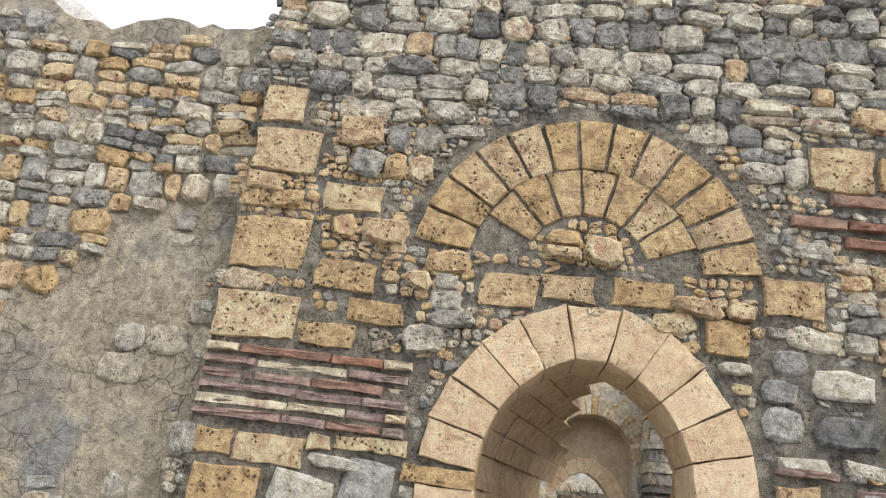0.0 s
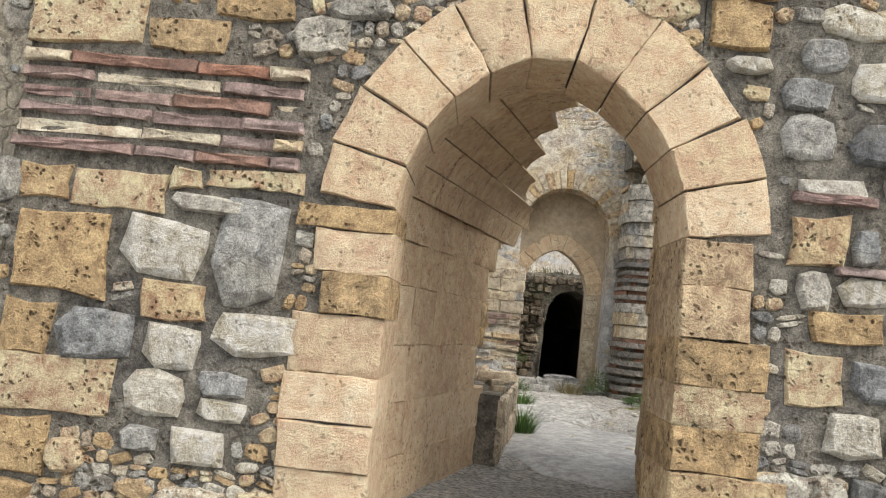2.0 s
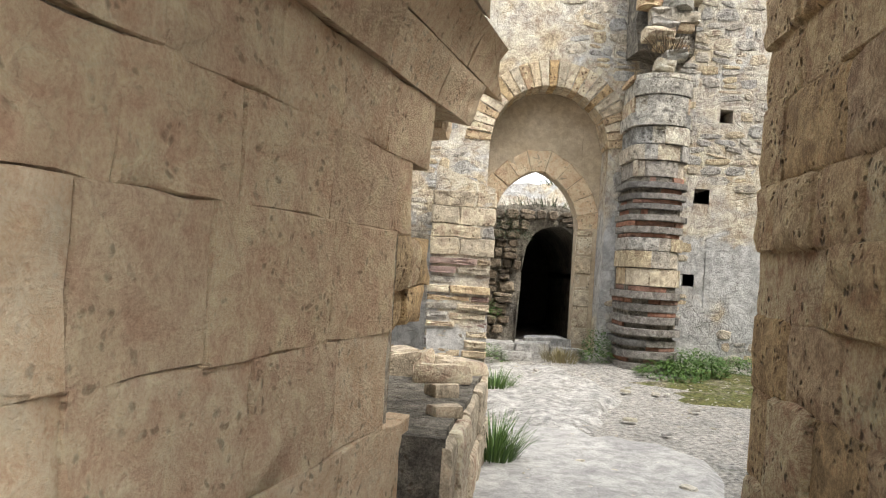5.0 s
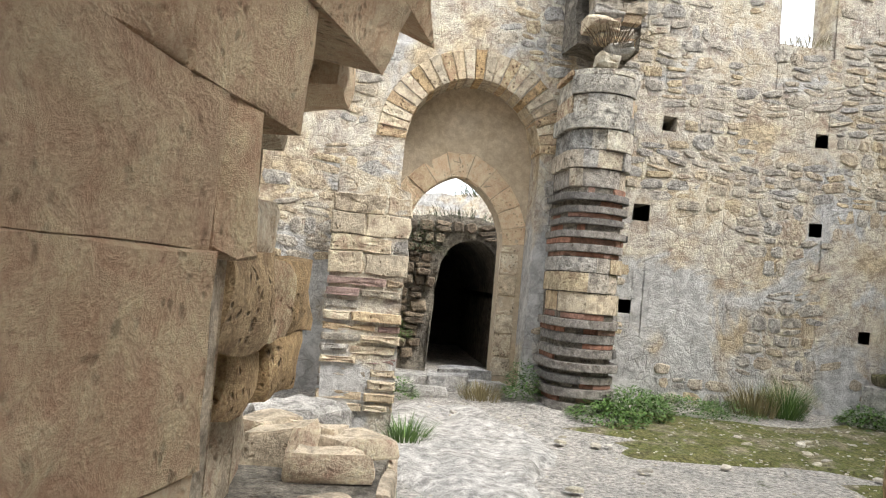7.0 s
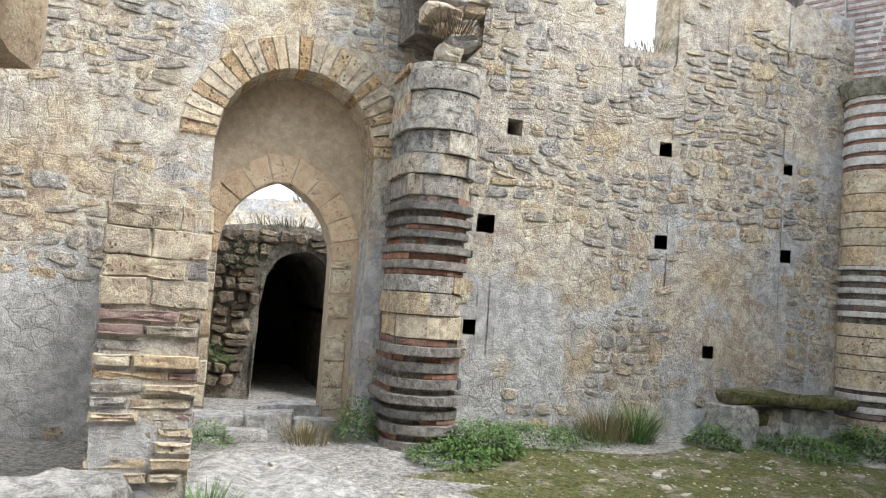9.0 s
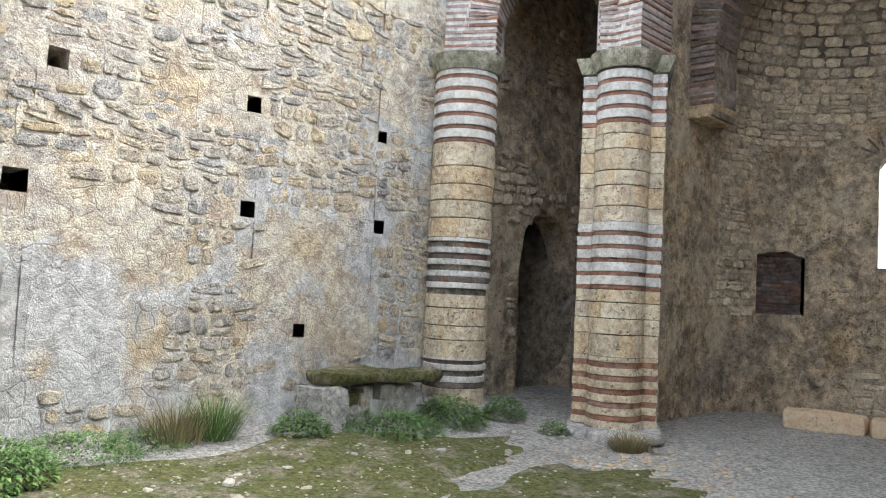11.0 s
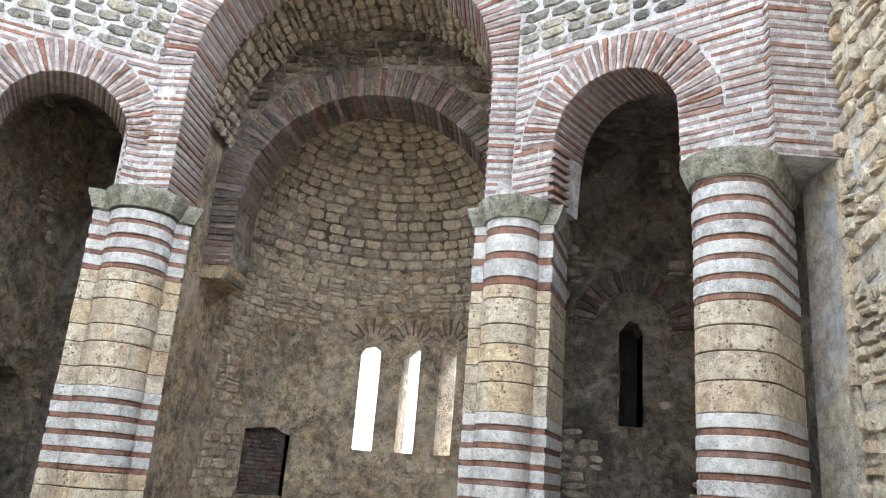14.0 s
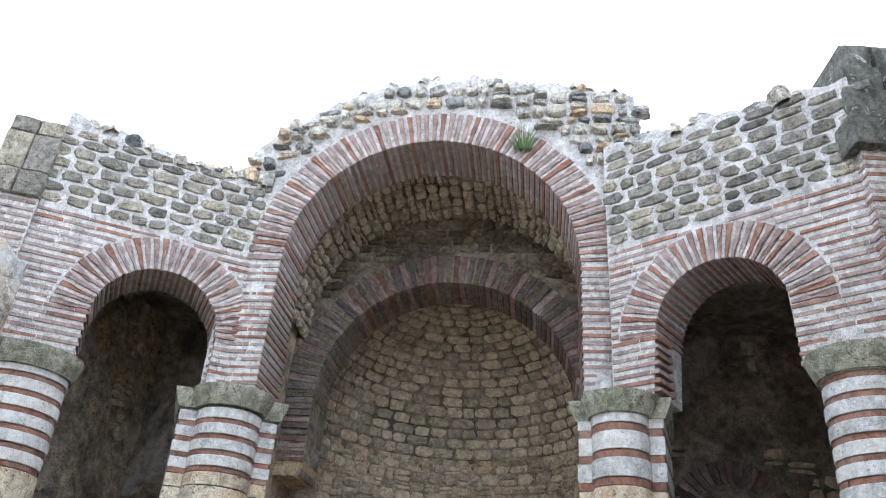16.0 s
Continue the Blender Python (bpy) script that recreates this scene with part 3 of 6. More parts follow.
HOLES = [(3.71, 2.38, 0.1), (3.98, 3.48, 0.09), (5.92, 3.48, 0.085), (5.92, 2.38, 0.085), (7.7, 3.45, 0.07), (7.72, 2.36, 0.08), (3.6, 1.25, 0.08), (6.65, 1.12, 0.075)]


def north_spans(u):
    cut = sorted((z - s, z + s) for x, z, s in HOLES if x - s < u < x + s)
    if cut:
        cut = [(-0.2, -0.2)] + cut + [(WIN[2] if WIN[0] < u < WIN[1] else north_top(u), 0)]
        return [(cut[i][1] if i else -0.2, cut[i + 1][0]) for i in range(len(cut) - 1)]
    if NI_C - NI_R < u < NI_C + NI_R:
        return [(niche_arch(u), north_top(u))]
    if WIN[0] < u < WIN[1]:
        return [(-0.2, WIN[2])]
    return [(-0.2, north_top(u))]


wall_north = tagged(solid_wall("wall_north", north, cuts(-3.2, 8.7, 0.14, [NI_C - NI_R, NI_C + NI_R, NI_C, WIN[0], WIN[1]] + [x + q * s for x, z, s in HOLES for q in (-1, 1)]), north_spans, 0.5, M["plaster"], rough=0.016), "patchy plastered rubble wall with putlog holes", "wall", kind="structure")
tagged(solid_wall("wall_north_back", Face(2.8, NORTH + 0.52, 1, 0), cuts(0, 6.0, 1.0), lambda u: [(-0.2, 4.5)], 0.3, M["mortar"]), "rubble core behind the putlog holes", "wall", kind="structure")
door_wall = Face(0, NORTH + 0.5, 1, 0)
D_C, D_H, D_S, D_R = 1.56, 0.60, 1.85, 0.82
d_arch = pointed_arch(D_C, D_H, D_S, D_R)
wall_door = tagged(solid_wall("wall_north_door", door_wall, cuts(0.5, 2.8, 0.08, [D_C - D_H, D_C + D_H, D_C]), lambda u: [(d_arch(u), 4.1)] if D_C - D_H < u < D_C + D_H else [(-0.2, 4.1)], 0.35, M["tymp"], rough=0.008), "smooth rendered wall closing the niche over the door", "wall", kind="structure")

# ---- east end ----
EX = 9.78
C1, C2, C3, C4 = (8.85, 15.35), (9.85, 13.62), (9.62, 9.62), (8.42, 7.82)
CAPZ = 4.62
east = Face(EX, 14.1, 0, -1)
BIG_C, BIG_R, BIG_S = 14.1 - 11.66, 1.72, 6.22
big_arch = round_arch(BIG_C, BIG_R, BIG_S)


def east_top(u):
    d = u - BIG_C
    v = 8.93 - (0.2 * d * d if d < 0 else 0.06 * d * d)
    v = max(v, 7.6)
    return v + 0.12 * noise.noise((u * 3.3, 1, 7)) + 0.08 * noise.noise((u * 9, 1, 7))


wall_east = tagged(solid_wall("wall_east", east, cuts(0.1, 4.85, 0.07, [BIG_C - BIG_R, BIG_C + BIG_R, BIG_C]), lambda u: [(big_arch(u), east_top(u))] if abs(u - BIG_C) < BIG_R else [(CAPZ, east_top(u))], 0.75, M["limewall"], rough=0.01), "ruined wall above the great brick arch", "wall", kind="structure")


def diagonal(p, q):
    dx, dy = q[0] - p[0], q[1] - p[1]
    return Face(p[0], p[1], dx, dy), math.hypot(dx, dy)


diag_n, LEN_N = diagonal(C1, C2)
diag_s, LEN_S = diagonal(C3, C4)
SM_R, SM_S = 0.66, 5.2


def diag_wall(name, face, length, top, mid, lead=0.0, tail=0.05):
    arch = round_arch(mid, SM_R, SM_S)
    return tagged(solid_wall(name, face, cuts(-0.05 - lead, length + tail, 0.06, [mid - SM_R, mid + SM_R, mid]), lambda u: [(arch(u), top(u))] if abs(u - mid) < SM_R else [(CAPZ, top(u))], 0.6, M["limewall"], rough=0.01), "squinch wall with a small brick arch", "wall", kind="structure")


MID_N, MID_S = LEN_N * 0.51, LEN_S * 0.5
top_n = lambda u: 7.32 + 0.08 * noise.noise((u * 4, 3, 9)) + 0.28 * max(0.0, 0.45 - u / LEN_N) + 0.25 * max(0.0, u / LEN_N - 0.7)
top_s = lambda u: 7.7 - 0.25 * u / LEN_S + 0.12 * noise.noise((u * 4, 6, 9))
wall_dn = diag_wall("wall_north_east", diag_n, LEN_N, top_n, MID_N, 0.4)
wall_ds = diag_wall("wall_south_east", diag_s, LEN_S, top_s, MID_S, 0.0, 0.4)

# bema side walls, vault, inner arch, apse
AX, AY, AR = 12.55, 11.62, 2.1
bema_n = Face(9.9, 13.72, 1, 0)
bema_s = Face(12.5, 9.52, -1, 0)
tagged(solid_wall("wall_bema_north", bema_n, cuts(0.5, 2.7, 0.2), lambda u: [(-0.2, 6.4)], 0.3, M["apse"], rough=0.03), "stained plaster side wall of the chancel", "wall", kind="structure")
tagged(solid_wall("wall_bema_south", bema_s, cuts(0, 2.1, 0.2), lambda u: [(-0.2, 6.4)], 0.3, M["apse"], rough=0.03), "stained plaster side wall of the chancel", "wall", kind="structure")


def tube(name, x0, x1, cy, r, spring, mat, label, cat, z_of=None):
    bm = bmesh.new()
    n, k = 40, max(2, int((x1 - x0) / 0.25))
    for off in (0.0, 0.25):
        rows = []
        for j in range(k + 1):
            x = x0 + (x1 - x0) * j / k
            rows.append([bm.verts.new(Vector((x, cy + (r + off + 0.04 * noise.noise((x * 2, i * 0.5, 1))) * math.cos(math.pi * i / n), spring + (r + off + 0.04 * noise.noise((x * 2.2, i * 0.6, 4))) * math.sin(math.pi * i / n)))) for i in range(n + 1)])
        for j in range(k):
            for i in range(n):
                bm.faces.new((rows[j][i], rows[j][i + 1], rows[j + 1][i + 1], rows[j + 1][i]))
    return tagged(part(name, bm, mat, None, smooth=True), label, cat, kind="structure")


tube("vault", EX + 0.7, 12.5, 11.62, 2.0, 6.1, M["darkplaster"], "rough rubble barrel vault over the chancel", "vault")
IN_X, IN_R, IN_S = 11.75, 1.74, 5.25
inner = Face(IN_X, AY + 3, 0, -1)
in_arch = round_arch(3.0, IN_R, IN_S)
wall_inner = tagged(solid_wall("wall_apse_arch", inner, cuts(0.9, 5.1, 0.08, [3 - IN_R, 3 + IN_R, 3]), lambda u: [(in_arch(u), 8.0)] if abs(u - 3) < IN_R else [(4.25, 8.0)], 0.7, M["darkplaster"], rough=0.015), "rubble wall above the apse arch", "wall", kind="structure")

apse = Drum(AX, AY, AR)
WIN_A = [-0.13, 0.19, 0.51]
WZ0, WZ1, WHALF = 2.3, 4.0, 0.155


def apse_spans(u):
    for a in WIN_A:
        if abs(u - a * AR) < WHALF:
            return [(-0.2, WZ0), (WZ1 - 0.12 + math.sqrt(max(0, WHALF ** 2 - (u - a * AR) ** 2)) * 0.9, 5.25)]
    if abs(u + 0.87 * AR) < 0.4:
        return [(-0.2, 1.52 + 0.05 * noise.noise((u * 9, 1, 1))), (2.5 - 0.5 * max(0.0, abs(u + 0.87 * AR) - 0.22) + 0.07 * noise.noise((u * 8, 3, 1)), 5.25)]
    return [(-0.2, 5.25)]


_ex = [s for a in WIN_A for s in (a * AR - WHALF, a * AR, a * AR + WHALF)] + [-0.87 * AR + 0.1 * q for q in range(-4, 5)]
wall_apse = tagged(solid_wall("wall_apse", apse, cuts(-1.62 * AR, 1.62 * AR, 0.12, _ex), apse_spans, 0.55, M["apse"], rough=0.02, dz=0.4), "stained plaster apse wall with three narrow windows", "wall", kind="structure")
tagged(solid_wall("wall_apse_niche", Drum(AX, AY, AR + 0.24), cuts(-1.25 * (AR + 0.24), -0.5 * (AR + 0.24), 0.1), lambda u: [(1.3, 2.7)], 0.1, M["darkb_isl"], rough=0.02), "brick back of a small wall niche", "wall", kind="structure")
niche_back = Drum(AX, AY, AR + 0.2)
bowl = Bowl(AX, AY, 5.2, AR)


def quarter_dome():
    bm = bmesh.new()
    n, k = 40, 18
    for off in (-0.01, -0.25):
        rows = [[bm.verts.new(bowl.at((-1.65 + 3.3 * i / n) * AR, math.pi / 2 * j / k * AR * 0.995, off)) for i in range(n + 1)] for j in range(k + 1)]
        for j in range(k):
            for i in range(n):
                bm.faces.new((rows[j][i], rows[j][i + 1], rows[j + 1][i + 1], rows[j + 1][i]))
    ob = part("apse_dome", bm, M["darkplaster"], None, smooth=True)
    return tagged(ob, "half dome of coursed vault stones", "dome", kind="structure")


dome = quarter_dome()

# side chapels behind the small arches
chap_n_back = Face(12.2, 18.2, 0, -1)
tagged(solid_wall("wall_chapel_north_end", chap_n_back, cuts(0, 4.3, 0.3), lambda u: [(-0.2, 7.0)], 0.4, M["darkplaster"], rough=0.05), "dark plaster wall of the north chapel", "wall", kind="structure")
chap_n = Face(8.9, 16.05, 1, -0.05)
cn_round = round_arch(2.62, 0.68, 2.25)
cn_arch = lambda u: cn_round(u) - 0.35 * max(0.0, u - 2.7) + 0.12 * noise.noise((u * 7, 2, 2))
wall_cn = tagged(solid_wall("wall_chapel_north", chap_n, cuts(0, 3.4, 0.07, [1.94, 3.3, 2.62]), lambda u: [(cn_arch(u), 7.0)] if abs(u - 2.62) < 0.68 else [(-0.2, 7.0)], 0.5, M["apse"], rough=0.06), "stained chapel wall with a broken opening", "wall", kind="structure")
tagged(solid_wall("wall_chapel_north_far", Face(8.9, 18.2, 1, 0), cuts(0, 3.4, 0.3), lambda u: [(-0.2, 7.0)], 0.3, M["darkplaster"], rough=0.05), "rubble wall seen through the broken opening", "wall", kind="structure")
# unseen wall, added to stop light leaking in from the open west side
tagged(solid_wall("wall_chapel_north_west", Face(9.0, 18.2, 0, -1, True), cuts(0, 2.1, 0.3), lambda u: [(-0.2, 6.6)], 0.3, M["darkplaster"], rough=0.04), "unseen wall added to keep light out of the north chapel", "wall", kind="structure")
chap_s_back = Face(12.3, 9.45, 0, -1)
S_C, S_H = 1.38, 0.15


def cs_spans(u):
    if abs(u - S_C) < S_H:
        return [(-0.2, 2.75), (4.0 - 0.06 + math.sqrt(max(0, S_H ** 2 - (u - S_C) ** 2)), 7.2)]
    return [(-0.2, 7.2)]


wall_cs = tagged(solid_wall("wall_chapel_south_end", chap_s_back, cuts(0, 3.4, 0.12, [S_C - S_H, S_C, S_C + S_H]), cs_spans, 0.5, M["darkplaster"], rough=0.03), "dark chapel end wall with a slit window", "wall", kind="structure")
# added sheet: its near-black colour gives the slit its shade
tagged(solid_wall("wall_slit_backing", Face(12.9, 9.45, 0, -1), cuts(0, 3.4, 1.0), lambda u: [(-0.2, 7.2)], 0.2, M["dark"]), "near-black sheet standing in for the shade behind the slit window", "wall", kind="structure")
tagged(solid_wall("wall_chapel_south", Face(12.3, 6.3, -1, 0), cuts(0, 4.0, 0.3), lambda u: [(-0.2, 7.2)], 0.4, M["darkplaster"], rough=0.04), "dark south chapel wall", "wall", kind="structure")
parapet = tagged(solid_wall("wall_chapel_parapet", Face(11.1, 9.4, 0, -1), cuts(0, 3.0, 0.2), lambda u: [(-0.2, 1.58)], 0.6, M["apse"], rough=0.03), "low plastered wall across the south chapel", "wall", kind="structure")
def prism(name, poly, z0, z1, mat, label, cat):
    n = len(poly)
    verts = [(x, y, z0) for x, y in poly] + [(x, y, z1) for x, y in poly]
    faces = [(i, (i + 1) % n, n + (i + 1) % n, n + i) for i in range(n)] + [tuple(range(n)), tuple(range(2 * n - 1, n - 1, -1))]
    return tagged(link(name, verts, faces, mat), label, cat, kind="structure")


prism("ceiling_north_chapel", [(9.35, 15.8), (10.45, 13.95), (12.5, 13.95), (12.5, 18.4), (9.0, 18.4)], 6.5, 6.8, M["darkplaster"], "dark rubble vault of a side chapel", "ceiling")
prism("ceiling_south_chapel", [(10.3, 9.3), (9.15, 7.5), (8.7, 6.1), (12.8, 6.1), (12.8, 9.5)], 6.5, 6.8, M["darkplaster"], "dark rubble vault of a side chapel", "ceiling")

# south wall and closing walls
tagged(solid_wall("wall_south_arm", Face(8.15, 7.0, -1, 0), cuts(0, 3.6, 0.2), lambda u: [(-0.2, 7.6 + 0.2 * noise.noise((u * 3, 0, 4)))], 0.6, M["plaster"], rough=0.05), "tall plastered wall of ochre rubble", "wall", kind="structure")
tagged(solid_wall("wall_south", Face(4.6, 8.40, -1, 0), cuts(0, 2.9, 0.3), lambda u: [(-0.2, 1.9)], 0.8, M["plaster"], rough=0.03), "plastered inner face of the entrance wall", "wall", kind="structure")
tagged(solid_wall("wall_south_west", Face(-0.55, 8.4, -1, 0), cuts(0, 2.65, 0.3), lambda u: [(-0.2, 3.0)], 1.2, M["plaster"], rough=0.03), "plastered inner face of the entrance wall", "wall", kind="structure")
tagged(solid_wall("wall_west", Face(-3.0, 8.0, 0, 1), cuts(0, 8.2, 0.4), lambda u: [(-0.2, 5.2)], 0.5, M["plaster"], rough=0.04), "plastered west wall", "wall", kind="structure")

# ---- columns ----
def outline(r, w, d, n=18):
    pts = [(-w, -d), (-w, 0.0), (-r, 0.0)] if w > r else [(-r, -d), (-r, 0.0)]
    pts += [(-r * math.cos(math.pi * i / n), r * math.sin(math.pi * i / n)) for i in range(1, n)]
    return pts + ([(r, 0.0), (w, 0.0), (w, -d)] if w > r else [(r, 0.0), (r, -d)])


def course(name, pts, i0, i1, z0, z1, thick, mat, parent, grow=0.0):
    """One block of a course: the outline between two of its points, with inner faces set back."""
    seg = pts[i0:i1 + 1]
    cx, cy = 0.0, -0.15
    out, inn = [], []
    for x, y in seg:
        l = math.hypot(x - cx, y - cy)
        k = (l + grow) / l
        out.append((cx + (x - cx) * k, cy + (y - cy) * k))
        inn.append((cx + (x - cx) * (1 - thick / l), cy + (y - cy) * (1 - thick / l)))
    n = len(seg)
    b = 0.006
    verts = [(x, y, z0) for x, y in inn] + [(x * 0.992, y * 0.992, z0) for x, y in out] + [(x, y, z0 + b) for x, y in out] + [(x, y, z1 - b) for x, y in out] + [(x * 0.992, y * 0.992, z1) for x, y in out] + [(x, y, z1) for x, y in inn]
    faces = [(k * n + i, k * n + i + 1, (k + 1) * n + i + 1, (k + 1) * n + i) for k in range(5) for i in range(n - 1)]
    faces += [tuple(k * n for k in range(5, -1, -1)), tuple(k * n + n - 1 for k in range(6))]
    return link(name, verts, faces, mat, parent)


def lathe_pts(profile, pts):
    return [[(x + (x / max(0.05, math.hypot(x, y + 0.1))) * g, y + ((y + 0.1) / max(0.05, math.hypot(x, y + 0.1))) * g, z) for x, y in pts] for g, z in profile]


def pier(pos, toward, r, w, d, bands, label, seed, base=0.0, cap_grow=0.1):
    """An engaged round column: bands are (z0, z1, kind) with kinds stone, banded, white, ruined."""
    rng = random.Random(seed)
    h = holder("column", pos[0], pos[1], base, label, "column", "columns of the east end")
    ang = math.atan2(toward[1] - pos[1], toward[0] - pos[0]) - math.pi / 2
    h.rotation_euler = (0, 0, ang)
    pts = outline(r, w, d)
    n = len(pts)
    core = [(x * 0.93, y * 0.93 - 0.01) for x, y in pts]
    verts = [(x, y, z) for z in (-0.15, CAPZ - base - 0.02) for x, y in core]
    faces = [(i, (i + 1) % n, n + (i + 1) % n, n + i) for i in range(n)] + [tuple(range(n - 1, -1, -1)), tuple(range(n, 2 * n))]
    link("core", verts, faces, M["mortar"], h)

    def put(z0, z1, key, parts, grow, name):
        cut = sorted({0, n - 1} | {rng.randrange(2, n - 2) for _ in range(parts)} | ({1, n - 2} if w > r else set()))
        for a, b in zip(cut, cut[1:]):
            course(name, pts, a, b, z0, z1, 0.1, M[key], h, grow + rng.uniform(-0.006, 0.006))

    for z0, z1, kind in bands:
        z = z0
        while z < z1 - 0.03:
            if kind == "stone":
                t = min(rng.uniform(0.17, 0.28), z1 - z)
                t = z1 - z if z1 - z - t < 0.12 else t
                put(z + 0.006, z + t - 0.006, "drum", 4, 0.0, "stone_block")
                z += t
            else:
                tb, tw = {"banded": (0.055, 0.105), "brick": (0.07, 0.085), "dark": (0.075, 0.07), "pale": (0.08, 0.17)}[kind]
                put(z + 0.004, z + tb - 0.004, {"banded": "brick", "brick": "brick", "dark": "darkb", "pale": "brick"}[kind], 4, -0.012 if kind != "dark" else rng.uniform(-0.06, 0.0), "brick")
                top = min(z + tb + tw, z1)
                put(z + tb, top, {"banded": "whitec", "brick": "drum", "dark": "whitec", "pale": "whitec"}[kind], 1, 0.004, "mortar_course")
                z = top
    prof = [(-0.05, CAPZ - base - 0.2), (0.03, CAPZ - base - 0.2), (cap_grow * 0.9, CAPZ - base - 0.05), (cap_grow, CAPZ - base), (-0.1, CAPZ - base)]
    rings = lathe_pts(prof, pts)
    verts = [v for row in rings for v in row]
    faces = [(k * n + i, k * n + i + 1, (k + 1) * n + i + 1, (k + 1) * n + i) for k in range(len(rings) - 1) for i in range(n - 1)] + [tuple(range((len(rings) - 1) * n, len(rings) * n))]
    cap = link("capital", verts, faces, M["cap"], h)
    tagged(cap, "mossy moulded capital slab")
    return h


CENTRE = (5.6, 11.6)
B2 = [(0.05, 0.95, "brick"), (0.95, 1.75, "stone"), (1.75, 2.55, "banded"), (2.55, 3.75, "stone"), (3.75, 4.42, "banded")]
pier(C2, (6.5, 11.9), 0.33, 0.5, 0.9, B2, "banded brick and stone column with a square pilaster", 2, 0.0)
B3 = [(0.05, 1.1, "banded"), (1.1, 1.75, "stone"), (1.75, 2.55, "banded"), (2.55, 3.75, "stone"), (3.75, 4.42, "pale")]
pier(C3, (6.2, 10.4), 0.27, 0.4, 0.9, B3, "slender banded brick and stone column between pilasters", 3, 0.0)
B4 = [(0.05, 1.1, "banded"), (1.1, 1.75, "stone"), (1.75, 2.55, "banded"), (2.55, 3.4, "stone"), (3.4, 4.42, "banded")]
pier(C4, (5.0, 10.0), 0.315, 0.315, 0.7, B4, "thick round column banded with red brick", 4, 0.0)
B1 = [(0.15, 0.45, "stone"), (0.45, 0.8, "dark"), (0.8, 1.6, "stone"), (1.6, 2.3, "dark"), (2.3, 3.5, "stone"), (3.5, 4.42, "banded")]
pier(C1, (6.5, 12.3), 0.4, 0.4, 0.6, B1, "weathered round column banded with brick beside the wall", 5, 0.0)

# ---- pilaster and pier by the north door ----
low_pier = Face(0.22, 13.1, 1, 0)
pier_free = tagged(solid_wall("ruined_pier", low_pier, cuts(0, 0.6, 0.15), lambda u: [(-0.1, 2.05 + 0.35 * (0.6 - u))], 2.5, M["plaster"], rough=0.03), "ruined masonry pier with brick courses", "pier")

# ledge in the passage
ledge = tagged(solid_wall("stone_ledge", Face(0.45, 8.3, 0.25, 2.2), cuts(0, 2.2, 0.2), lambda u: [(-0.1, 0.58 + 0.03 * noise.noise((u * 5, 0, 0)))], 1.1, M["mortar"], rough=0.03), "broken stone ledge at the end of the passage wall", "ledge")

# beyond the door
mound_face = Face(-1.5, 20, 1, 0)
mound_top = lambda u: 2.5 - 0.07 * (u - 3.75) ** 2 + 0.15 * noise.noise((u * 2.5, 0, 3))
mouth = lambda u: 1.2 + math.sqrt(max(0, 0.36 - (u - 3.85) ** 2)) * 1.5 + 0.06 * noise.noise((u * 6, 1, 1))
mound = tagged(solid_wall("tunnel_ruin", mound_face, cuts(0, 7, 0.15, [3.25, 4.45, 3.85]), lambda u: [(mouth(u), mound_top(u))] if 3.25 < u < 4.45 else [(-0.2, mound_top(u))], 6.0, M["mortar"], rough=0.08), "overgrown rubble ruin with a dark tunnel mouth", "ruin")
# sheet painted near-black so the tunnel fades into shade
tagged(solid_wall("tunnel_end", Face(1, 25.6, 1, 0), cuts(0, 2.6, 1), lambda u: [(-0.2, 2.3)], 0.3, M["dark"]), "near-black sheet standing in for the shade deep in the tunnel", "wall", kind="structure")
tagged(solid_wall("far_wall", Face(0.5, 29, 1, 0), cuts(0, 9, 0.3), lambda u: [(-0.2, 3.9 + 0.2 * noise.noise((u * 1.5, 0, 5)))], 0.5, M["plaster"], rough=0.04), "distant ruined wall behind the tunnel", "wall", kind="structure")
tagged(solid_wall("wall_yard_west", Face(0.35, 16.2, 0.06, 1), cuts(0, 4.0, 0.2), lambda u: [(-0.2, 2.9 - 0.25 * u + 0.15 * noise.noise((u * 2.5, 0, 5)))], 0.5, M["darkplaster"], rough=0.05), "rubble wall of the yard beyond the door", "wall", kind="structure")

# ---- masonry of the entrance front ----
def arch_points(fn, c, half, n, spring):
    """Points along a pointed opening, from the west foot over the top to the east foot."""
    us = [c - half * math.cos(math.pi * i / (40 * n)) for i in range(40 * n + 1)]
    pts = [(u, fn(u)) for u in us]
    acc = [0.0]
    for a, b in zip(pts, pts[1:]):
        acc.append(acc[-1] + math.hypot(b[0] - a[0], b[1] - a[1]))
    out, j = [], 0
    for i in range(n + 1):
        while j < len(acc) - 2 and acc[j + 1] < acc[-1] * i / n:
            j += 1
        out.append(pts[j if i else 0] if i < n else pts[-1])
    return out


